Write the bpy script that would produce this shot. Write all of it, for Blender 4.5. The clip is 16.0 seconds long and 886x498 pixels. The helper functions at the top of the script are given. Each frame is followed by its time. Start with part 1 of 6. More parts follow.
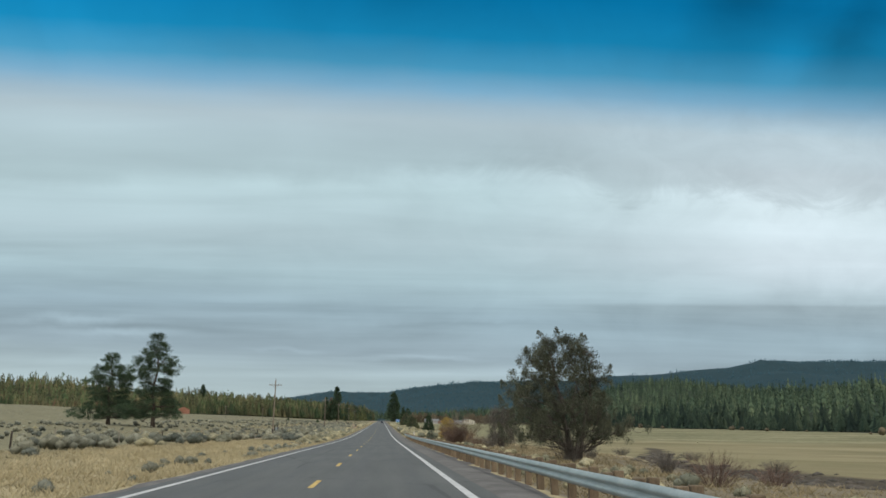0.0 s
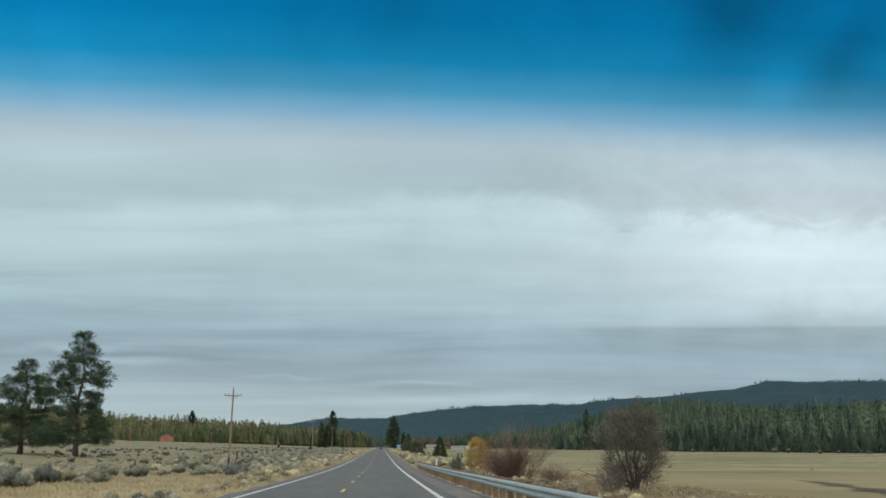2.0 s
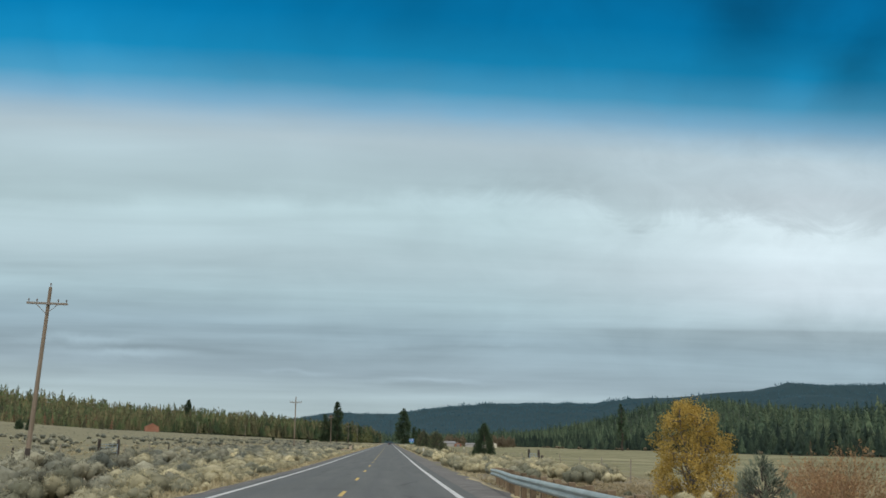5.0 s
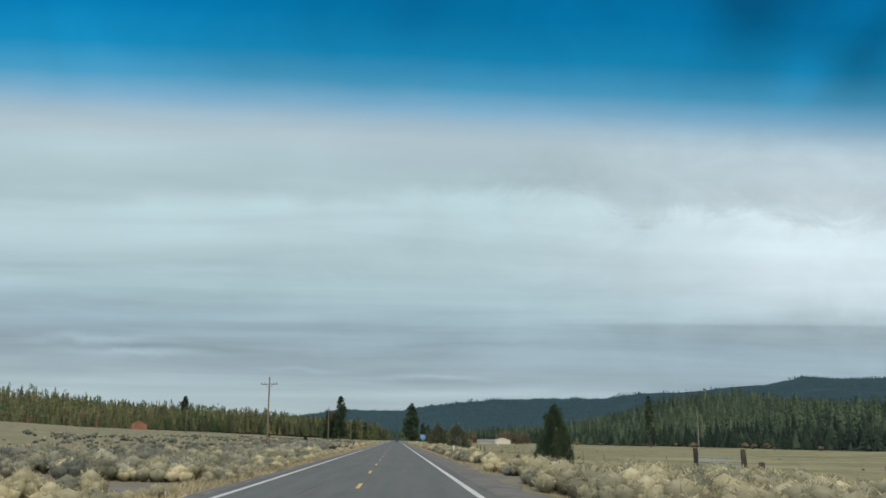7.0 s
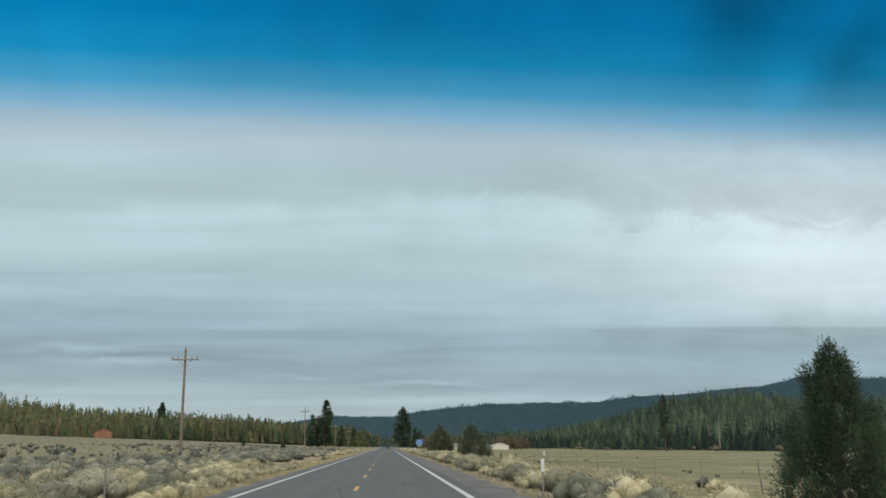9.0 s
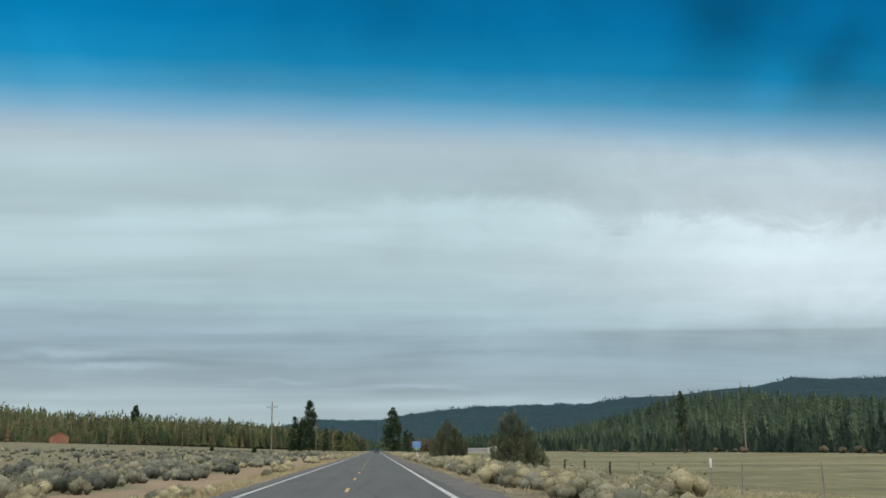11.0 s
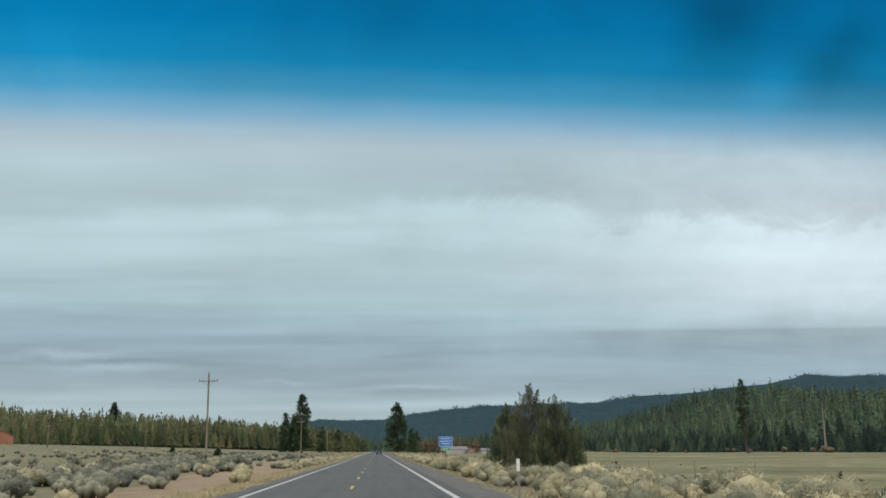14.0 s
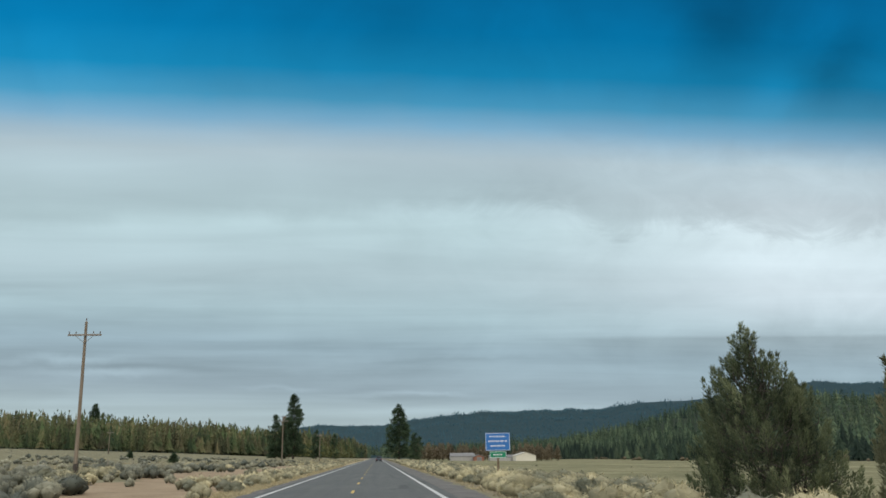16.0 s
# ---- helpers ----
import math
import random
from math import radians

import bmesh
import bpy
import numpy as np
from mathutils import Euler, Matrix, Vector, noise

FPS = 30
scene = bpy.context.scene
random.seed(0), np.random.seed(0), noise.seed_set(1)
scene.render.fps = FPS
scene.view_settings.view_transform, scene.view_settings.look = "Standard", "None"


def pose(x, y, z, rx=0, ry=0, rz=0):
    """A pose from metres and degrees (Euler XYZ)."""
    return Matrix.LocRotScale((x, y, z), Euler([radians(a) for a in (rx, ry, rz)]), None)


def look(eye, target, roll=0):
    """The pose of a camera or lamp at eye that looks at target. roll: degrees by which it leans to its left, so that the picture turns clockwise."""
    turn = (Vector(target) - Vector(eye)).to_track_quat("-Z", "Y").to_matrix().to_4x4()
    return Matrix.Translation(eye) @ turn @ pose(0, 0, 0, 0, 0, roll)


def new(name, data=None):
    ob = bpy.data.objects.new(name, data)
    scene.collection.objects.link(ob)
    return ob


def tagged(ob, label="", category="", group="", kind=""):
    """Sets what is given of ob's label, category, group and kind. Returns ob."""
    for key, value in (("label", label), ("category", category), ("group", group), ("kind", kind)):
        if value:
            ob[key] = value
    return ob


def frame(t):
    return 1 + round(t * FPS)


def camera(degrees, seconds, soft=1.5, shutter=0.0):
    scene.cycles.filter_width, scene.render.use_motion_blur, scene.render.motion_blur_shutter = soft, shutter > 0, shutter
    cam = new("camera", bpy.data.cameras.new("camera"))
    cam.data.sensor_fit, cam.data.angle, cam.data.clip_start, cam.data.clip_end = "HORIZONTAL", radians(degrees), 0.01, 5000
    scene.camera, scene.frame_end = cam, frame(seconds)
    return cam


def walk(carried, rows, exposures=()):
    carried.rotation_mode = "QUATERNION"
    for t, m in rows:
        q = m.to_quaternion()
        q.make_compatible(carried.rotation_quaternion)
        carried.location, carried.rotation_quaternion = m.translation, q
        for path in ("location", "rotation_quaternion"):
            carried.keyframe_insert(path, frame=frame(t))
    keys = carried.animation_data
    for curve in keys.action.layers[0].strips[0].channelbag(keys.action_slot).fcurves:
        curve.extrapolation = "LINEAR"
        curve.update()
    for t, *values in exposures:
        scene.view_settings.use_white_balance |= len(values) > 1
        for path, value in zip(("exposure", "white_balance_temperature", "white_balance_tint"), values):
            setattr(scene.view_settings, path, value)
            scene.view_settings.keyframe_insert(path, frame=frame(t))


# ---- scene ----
# ---- camera and its way along the highway ----
cam = camera(55.0, 16.0, soft=1.6)
# seconds, x, y, z, pitch, roll, yaw
PATH = [
    (0.0, 1.740, 0.00, 3.212, 11.29, 0.08, -4.02),
    (0.5, 1.710, 11.80, 3.065, 11.48, 0.62, -4.17),
    (1.0, 1.680, 23.60, 2.917, 11.65, 0.65, -3.84),
    (1.5, 1.650, 35.40, 2.770, 11.71, 0.67, -3.80),
    (2.0, 1.620, 47.20, 2.623, 12.97, 0.70, -4.07),
    (2.5, 1.606, 59.00, 2.475, 13.43, 0.63, -4.26),
    (3.0, 1.592, 70.80, 2.327, 13.62, 0.56, -4.33),
    (3.5, 1.578, 82.60, 2.180, 13.64, 0.50, -4.28),
    (4.0, 1.564, 94.40, 2.034, 13.76, 0.43, -4.17),
    (4.5, 1.550, 106.20, 1.900, 13.46, 0.10, -4.21),
    (5.0, 1.500, 118.00, 1.810, 12.81, -0.40, -3.51),
    (5.5, 1.450, 129.80, 1.743, 12.75, -0.32, -3.43),
    (6.0, 1.400, 141.60, 1.679, 12.70, -0.23, -3.30),
    (6.5, 1.350, 153.40, 1.628, 12.66, -0.15, -3.18),
    (7.0, 1.300, 165.20, 1.593, 12.61, -0.06, -3.06),
    (7.5, 1.250, 177.00, 1.570, 12.58, 0.02, -2.91),
    (8.0, 1.200, 188.80, 1.547, 12.68, 0.15, -3.18),
    (8.5, 1.150, 200.60, 1.541, 12.89, 0.35, -3.20),
    (9.0, 1.150, 212.40, 1.541, 12.99, 0.60, -3.69),
    (9.5, 1.147, 224.20, 1.541, 13.05, 0.70, -3.95),
    (10.0, 1.145, 236.00, 1.542, 13.10, 0.80, -4.09),
    (10.5, 1.142, 247.80, 1.542, 13.15, 0.90, -4.25),
    (11.0, 1.140, 259.60, 1.542, 13.20, 1.00, -4.43),
    (11.5, 1.138, 271.40, 1.542, 13.24, 1.10, -4.59),
    (12.0, 1.136, 283.20, 1.543, 13.32, 1.10, -4.57),
    (12.5, 1.134, 295.00, 1.543, 13.51, 1.10, -4.29),
    (13.0, 1.132, 306.80, 1.543, 13.51, 1.10, -4.24),
    (13.5, 1.130, 318.60, 1.544, 13.53, 1.13, -4.25),
    (14.0, 1.128, 330.40, 1.544, 13.23, 1.17, -4.30),
    (14.5, 1.126, 342.20, 1.544, 13.31, 1.20, -4.24),
    (15.0, 1.124, 354.00, 1.544, 13.48, 1.10, -4.27),
    (15.5, 1.122, 365.80, 1.545, 13.56, 1.00, -4.31),
    (16.0, 1.120, 377.60, 1.545, 13.66, 0.90, -4.33),
]
walk(cam, [(t, pose(x, y, z, 90 + p, r, w)) for t, x, y, z, p, r, w in PATH])

# ---- sky and sun ----
SUN_EL, SUN_AZ = radians(48), radians(150)      # azimuth from the road's direction, clockwise
world = bpy.data.worlds.new("sky")
scene.world = world
world.use_nodes = True


def nodes_of(tree):
    tree.nodes.clear()

    def add(kind, **sets):
        n = tree.nodes.new(kind)
        for k, v in sets.items():
            if k in n.inputs:
                n.inputs[k].default_value = v
        return n
    return add


def link(tree, a, b):
    tree.links.new(a, b)


def mathn(tree, op, a, b=None, clamp=False):
    n = tree.nodes.new("ShaderNodeMath")
    n.operation, n.use_clamp = op, clamp
    for i, v in enumerate((a, b)):
        if v is None:
            continue
        if isinstance(v, (int, float)):
            n.inputs[i].default_value = v
        else:
            tree.links.new(v, n.inputs[i])
    return n.outputs[0]


def mixc(tree, fac, a, b, kind="MIX"):
    n = tree.nodes.new("ShaderNodeMix")
    n.data_type, n.blend_type = "RGBA", kind
    for s, v in ((n.inputs[0], fac), (n.inputs[6], a), (n.inputs[7], b)):
        if isinstance(v, (int, float)):
            s.default_value = v
        elif isinstance(v, tuple):
            s.default_value = (*v, 1) if len(v) == 3 else v
        else:
            tree.links.new(v, s)
    return n.outputs[2]


def ramp(tree, fac, stops, smooth=False):
    n = tree.nodes.new("ShaderNodeValToRGB")
    n.color_ramp.interpolation = "B_SPLINE" if smooth else "LINEAR"
    e = n.color_ramp.elements
    while len(e) < len(stops):
        e.new(0.5)
    for el, (p, c) in zip(e, stops):
        el.position = p
        el.color = (c, c, c, 1) if isinstance(c, (int, float)) else (*c, 1)
    tree.links.new(fac, n.inputs[0])
    return n.outputs[0]


def noisen(tree, vec, scale, detail=4.0, rough=0.55, distort=0.0):
    n = tree.nodes.new("ShaderNodeTexNoise")
    n.inputs["Scale"].default_value = scale
    n.inputs["Detail"].default_value = detail
    n.inputs["Roughness"].default_value = rough
    n.inputs["Distortion"].default_value = distort
    if vec is not None:
        tree.links.new(vec, n.inputs["Vector"])
    return n.outputs[0]


def srgb(r, g, b):
    return tuple(((c / 255) / 12.92 if c <= 10 else ((c / 255 + 0.055) / 1.055) ** 2.4) for c in (r, g, b))


def build_sky():
    """Layered stratus under a deep blue band, the windscreen's tint painted into the upper sky, over a Nishita base.
    Laid out on a plane square to the road's far end.
    """
    t = world.node_tree
    add = nodes_of(t)
    co = add("ShaderNodeTexCoord")
    way = co.outputs["Generated"]
    axes = pose(0, 0, 0, 103.4, 1.0, -4.1).to_3x3()

    def dot(v):
        n = add("ShaderNodeVectorMath")
        n.operation = "DOT_PRODUCT"
        link(t, way, n.inputs[0])
        n.inputs[1].default_value = v
        return n.outputs["Value"]
    ahead = mathn(t, "MAXIMUM", dot(-axes.col[2]), 0.12)
    u = mathn(t, "DIVIDE", dot(axes.col[0]), ahead)          # to the right
    v = mathn(t, "DIVIDE", dot(axes.col[1]), ahead)          # upwards

    def vec(a, b, c=0.0):
        n = add("ShaderNodeCombineXYZ")
        link(t, mathn(t, "MULTIPLY", u, a), n.inputs[0])
        link(t, mathn(t, "MULTIPLY", v, b), n.inputs[1])
        n.inputs[2].default_value = c
        return n.outputs[0]
    streak = noisen(t, vec(2.2, 26, 1.3), 1.0, 5, 0.5, 0.5)
    broad = noisen(t, vec(3.0, 8.5, 4.7), 1.0, 6, 0.5, 0.8)
    puff = noisen(t, vec(7.5, 12, 9.1), 1.0, 6, 0.55, 0.6)
    fine = noisen(t, vec(2.1, 66, 6.3), 1.0, 4, 0.6, 0.35)
    wisp = noisen(t, vec(13, 19, 2.9), 1.0, 8, 0.62, 1.4)
    veil = noisen(t, vec(7, 6.5, 7.7), 1.0, 4, 0.5, 0.6)
    # heights run from -0.30 (under the horizon) to +0.45
    vv = mathn(t, "ADD", v, mathn(t, "MULTIPLY", u, 0.034))
    vv = mathn(t, "ADD", vv, mathn(t, "MULTIPLY", mathn(t, "SUBTRACT", puff, 0.5), 0.012))
    k = mathn(t, "DIVIDE", mathn(t, "ADD", vv, 0.30), 1.0, True)
    base = ramp(t, k, [
        (0.00, srgb(170, 188, 193)), (0.075, srgb(178, 196, 200)), (0.105, srgb(171, 190, 196)), (0.135, srgb(151, 170, 180)), (0.185, srgb(153, 176, 187)),
        (0.225, srgb(166, 190, 198)), (0.27, srgb(179, 201, 208)), (0.33, srgb(185, 209, 215)), (0.365, srgb(183, 206, 213)), (0.390, srgb(181, 203, 211)),
        (0.412, srgb(178, 198, 207)), (0.430, srgb(160, 187, 203)), (0.450, srgb(122, 170, 199)), (0.476, srgb(68, 147, 185)), (0.512, srgb(18, 128, 175)),
        (0.560, srgb(0, 114, 165)), (0.66, srgb(0, 97, 150)), (0.78, srgb(110, 160, 198)), (0.9, srgb(215, 222, 226)), (1.0, srgb(230, 234, 236))])

    def bump(cx, cy, wx, wy, slope=0.0):
        cu, cv = (cx - 784) / 1506, (441 - cy) / 1506
        a = mathn(t, "DIVIDE", mathn(t, "SUBTRACT", u, cu), wx / 1506)
        b0 = mathn(t, "SUBTRACT", v, cv)
        if slope:
            b0 = mathn(t, "SUBTRACT", b0, mathn(t, "MULTIPLY", mathn(t, "SUBTRACT", u, cu), slope))
        b0 = mathn(t, "ADD", b0, mathn(t, "MULTIPLY", mathn(t, "SUBTRACT", puff, 0.5), 0.03))
        b = mathn(t, "DIVIDE", b0, wy / 1506)
        s = mathn(t, "ADD", mathn(t, "MULTIPLY", a, a), mathn(t, "MULTIPLY", b, b))
        return mathn(t, "EXPONENT", mathn(t, "MULTIPLY", s, -1))
    low = ramp(t, k, [(0.0, 0.5), (0.08, 0.8), (0.12, 1.0), (0.19, 1.0), (0.28, 0.45), (0.36, 0.3), (0.43, 0.15), (0.5, 0.12), (1.0, 0.4)])
    g = mathn(t, "ADD", 1.0, mathn(t, "MULTIPLY", mathn(t, "MULTIPLY", mathn(t, "SUBTRACT", streak, 0.5), 0.75), low))
    g = mathn(t, "ADD", g, mathn(t, "MULTIPLY", mathn(t, "SUBTRACT", broad, 0.5), 0.20))
    g = mathn(t, "ADD", g, mathn(t, "MULTIPLY", mathn(t, "SUBTRACT", puff, 0.5), mathn(t, "MULTIPLY", mathn(t, "ADD", u, 0.55, True), 0.36)))

    # thin crisp streaks low down, torn cloud to the right, and soft patches in the blue
    g = mathn(t, "ADD", g, mathn(t, "MULTIPLY", mathn(t, "SUBTRACT", fine, 0.5), ramp(t, k, [(0.0, 0.1), (0.10, 0.20), (0.17, 0.34), (0.22, 0.22), (0.28, 0.06), (0.40, 0.03), (1.0, 0.0)])))
    torn = mathn(t, "MULTIPLY", mathn(t, "ADD", mathn(t, "MULTIPLY", u, 2.0), 0.35, True), ramp(t, k, [(0.0, 0.0), (0.25, 0.0), (0.31, 0.5), (0.35, 1.0), (0.42, 0.7), (0.46, 0.0), (1.0, 0.0)]))
    g = mathn(t, "ADD", g, mathn(t, "MULTIPLY", mathn(t, "SUBTRACT", wisp, 0.5), mathn(t, "MULTIPLY", torn, 0.46)))
    deep = ramp(t, k, [(0.0, 0.0), (0.43, 0.0), (0.50, 0.8), (0.58, 1.0), (1.0, 0.3)])
    g = mathn(t, "ADD", g, mathn(t, "MULTIPLY", mathn(t, "SUBTRACT", veil, 0.5), mathn(t, "MULTIPLY", deep, 0.42)))
    g = mathn(t, "SUBTRACT", g, mathn(t, "MULTIPLY", mathn(t, "MULTIPLY", u, deep), 0.30))

    # the ragged lower edge of the upper cloud bank, with brighter cloud beneath it
    def height(stops, lo, span):
        n = ramp(t, mathn(t, "ADD", mathn(t, "MULTIPLY", u, 0.92), 0.48, True), [(p, (y - lo) / span) for p, y in stops], True)
        return mathn(t, "ADD", mathn(t, "MULTIPLY", n, span), lo)
    py = mathn(t, "SUBTRACT", 441, mathn(t, "MULTIPLY", v, 1506))
    edge = height([(0.0, 385), (0.12, 388), (0.22, 376), (0.32, 372), (0.42, 368), (0.52, 358), (0.57, 345), (0.62, 352), (0.665, 412), (0.72, 386), (0.80, 390), (0.86, 412), (0.94, 410), (1.0, 385)], 280, 160)
    d = mathn(t, "ADD", mathn(t, "SUBTRACT", py, edge), mathn(t, "ADD", mathn(t, "MULTIPLY", mathn(t, "SUBTRACT", puff, 0.5), 50), mathn(t, "MULTIPLY", mathn(t, "SUBTRACT", wisp, 0.5), mathn(t, "MULTIPLY", mathn(t, "ADD", mathn(t, "MULTIPLY", u, 2.0), 0.35, True), 95))))
    d = mathn(t, "ADD", d, mathn(t, "MULTIPLY", mathn(t, "SUBTRACT", streak, 0.5), 30))
    over = ramp(t, mathn(t, "ADD", mathn(t, "DIVIDE", d, 240), 0.5, True), [(0.0, 0.0), (0.15, 0.15), (0.30, 0.75), (0.44, 1.0), (0.50, 0.72), (0.56, 0.1), (0.60, 0.0), (1.0, 0.0)], True)
    under = ramp(t, mathn(t, "ADD", mathn(t, "DIVIDE", d, 240), 0.5, True), [(0.0, 0.0), (0.46, 0.0), (0.60, 1.0), (0.8, 0.6), (1.0, 0.0)], True)
    g = mathn(t, "SUBTRACT", g, mathn(t, "MULTIPLY", over, 0.155))
    g = mathn(t, "ADD", g, mathn(t, "MULTIPLY", under, 0.045))
    # a flat dark layer to the right, crisp along its upper edge
    d2 = mathn(t, "ADD", mathn(t, "SUBTRACT", py, 592), mathn(t, "MULTIPLY", mathn(t, "SUBTRACT", u, 0.18), 26))
    d2 = mathn(t, "ADD", d2, mathn(t, "MULTIPLY", mathn(t, "SUBTRACT", streak, 0.5), 14))
    layer = ramp(t, mathn(t, "ADD", mathn(t, "DIVIDE", d2, 120), 0.3, True), [(0.0, 0.0), (0.27, 0.0), (0.32, 1.0), (0.5, 0.7), (0.75, 0.1), (1.0, 0.0)])
    layer = mathn(t, "MULTIPLY", layer, ramp(t, mathn(t, "ADD", u, 0.5, True), [(0.0, 0.0), (0.52, 0.0), (0.72, 1.0), (1.0, 1.0)]))
    g = mathn(t, "SUBTRACT", g, mathn(t, "MULTIPLY", layer, 0.15))
    for cx, cy, wx, wy, sl, amt in (
            (1430, 545, 260, 40, 0, 0.13), (1450, 470, 330, 100, -0.06, 0.31), (1500, 310, 220, 40, -0.1, 0.10), (1000, 400, 200, 40, 0, 0.05), (120, 285, 200, 30, 0, 0.07), (1250, 330, 150, 30, 0, 0.03),
            (130, 632, 110, 8, 0, 0.27), (215, 659, 100, 7, 0, 0.27), (190, 648, 200, 5, 0, -0.10), (735, 691, 110, 4, 0, 0.20), (500, 677, 80, 4, 0, 0.14), (820, 629, 150, 5, 0.02, -0.11), (640, 655, 240, 8, 0.02, -0.06),
            (950, 708, 420, 18, 0.06, 0.12),
            (1290, 20, 80, 95, 0, -0.34), (1120, 90, 90, 90, 0, 0.10), (1480, 110, 60, 60, 0.4, -0.16), (1380, 150, 60, 40, 0.3, 0.10), (60, 70, 160, 110, 0, 0.16), (690, 30, 60, 60, 0, -0.06)):
        g = mathn(t, "ADD", g, mathn(t, "MULTIPLY", bump(cx, cy, wx, wy, sl), amt))
    grey = add("ShaderNodeCombineXYZ")
    warm = mathn(t, "ADD", 1.0, mathn(t, "MULTIPLY", mathn(t, "MULTIPLY", mathn(t, "SUBTRACT", u, 0.05), 3.0, True), ramp(t, k, [(0.0, 0.0), (0.17, 0.0), (0.25, 0.10), (0.37, 0.10), (0.42, 0.0), (1.0, 0.0)])))
    for i in range(3):
        link(t, mathn(t, "MULTIPLY", g, warm) if i == 0 else g, grey.inputs[i])
    cloud = mixc(t, 1.0, base, grey.outputs[0], "MULTIPLY")
    sky = add("ShaderNodeTexSky")
    sky.sky_type, sky.sun_disc, sky.sun_elevation, sky.sun_rotation = "NISHITA", False, SUN_EL, SUN_AZ
    skyc = mixc(t, 1.0, sky.outputs[0], (0.1, 0.1, 0.1), "MULTIPLY")
    both = mixc(t, 0.985, skyc, cloud)
    bg = add("ShaderNodeBackground")
    link(t, both, bg.inputs[0])
    bg.inputs[1].default_value = 1.0
    out = add("ShaderNodeOutputWorld")
    link(t, bg.outputs[0], out.inputs[0])


build_sky()
sun = new("sun", bpy.data.lights.new("sun", "SUN"))
sun.data.energy, sun.data.angle, sun.data.color = 1.5, radians(14), (1.0, 0.95, 0.87)
sun.matrix_world = look((0, 0, 0), (-math.sin(SUN_AZ) * math.cos(SUN_EL), -math.cos(SUN_AZ) * math.cos(SUN_EL), -math.sin(SUN_EL)))


# ---- materials ----
def surface(name, stops, scale, rough=0.9, bump=0.3, bump_scale=None, fine=None, metal=0.0, spec=0.3, stretch=(1, 1, 1), tint=0.0, islands=0.0, trans=0.0, bump_dist=0.02):
    """A procedural surface: colours over noise at two scales, with relief. tint: how strongly the mesh's tint, random
    tone and painted shade together, varies it.
    """
    m = bpy.data.materials.new(name)
    m.use_nodes = True
    t = m.node_tree
    add = nodes_of(t)
    geo = add("ShaderNodeNewGeometry")
    mp = add("ShaderNodeMapping")
    link(t, geo.outputs["Position"], mp.inputs[0])
    mp.inputs["Scale"].default_value = stretch
    big = noisen(t, mp.outputs[0], scale, 5, 0.6)
    small = noisen(t, mp.outputs[0], fine or scale * 9, 4, 0.6)
    f = mathn(t, "ADD", mathn(t, "MULTIPLY", big, 0.6), mathn(t, "MULTIPLY", small, 0.4))
    n = len(stops)
    col = ramp(t, f, [(0.32 + 0.36 * i / max(1, n - 1), c) for i, c in enumerate(stops)])
    if tint:
        at = add("ShaderNodeAttribute")
        at.attribute_name = "tint"
        g = mathn(t, "ADD", 1.0, mathn(t, "MULTIPLY", mathn(t, "SUBTRACT", at.outputs["Fac"], 0.5), 2 * tint))
        cc = add("ShaderNodeCombineXYZ")
        link(t, g, cc.inputs[0])
        link(t, mathn(t, "ADD", mathn(t, "MULTIPLY", g, 0.9), 0.1), cc.inputs[1])
        link(t, mathn(t, "ADD", mathn(t, "MULTIPLY", g, 0.8), 0.2), cc.inputs[2])
        col = mixc(t, 1.0, col, cc.outputs[0], "MULTIPLY")
    if islands:
        oi = add("ShaderNodeObjectInfo")
        g = mathn(t, "ADD", 1.0 - islands, mathn(t, "MULTIPLY", oi.outputs["Random"], 2 * islands))
        cc = add("ShaderNodeCombineXYZ")
        for k in range(3):
            link(t, g, cc.inputs[k])
        col = mixc(t, 1.0, col, cc.outputs[0], "MULTIPLY")
    p = add("ShaderNodeBsdfPrincipled")
    link(t, col, p.inputs["Base Color"])
    p.inputs["Roughness"].default_value = rough
    p.inputs["Metallic"].default_value = metal
    p.inputs["Specular IOR Level"].default_value = spec
    if bump:
        b = add("ShaderNodeBump")
        b.inputs["Strength"].default_value = bump
        b.inputs["Distance"].default_value = bump_dist
        link(t, noisen(t, mp.outputs[0], bump_scale or scale * 12, 4, 0.6), b.inputs["Height"])
        link(t, b.outputs[0], p.inputs["Normal"])
    out = add("ShaderNodeOutputMaterial")
    shader = p.outputs[0]
    if trans:
        tr = add("ShaderNodeBsdfTranslucent")
        link(t, col, tr.inputs[0])
        mx = add("ShaderNodeMixShader")
        mx.inputs[0].default_value = trans
        link(t, shader, mx.inputs[1])
        link(t, tr.outputs[0], mx.inputs[2])
        shader = mx.outputs[0]
    link(t, shader, out.inputs[0])
    return m


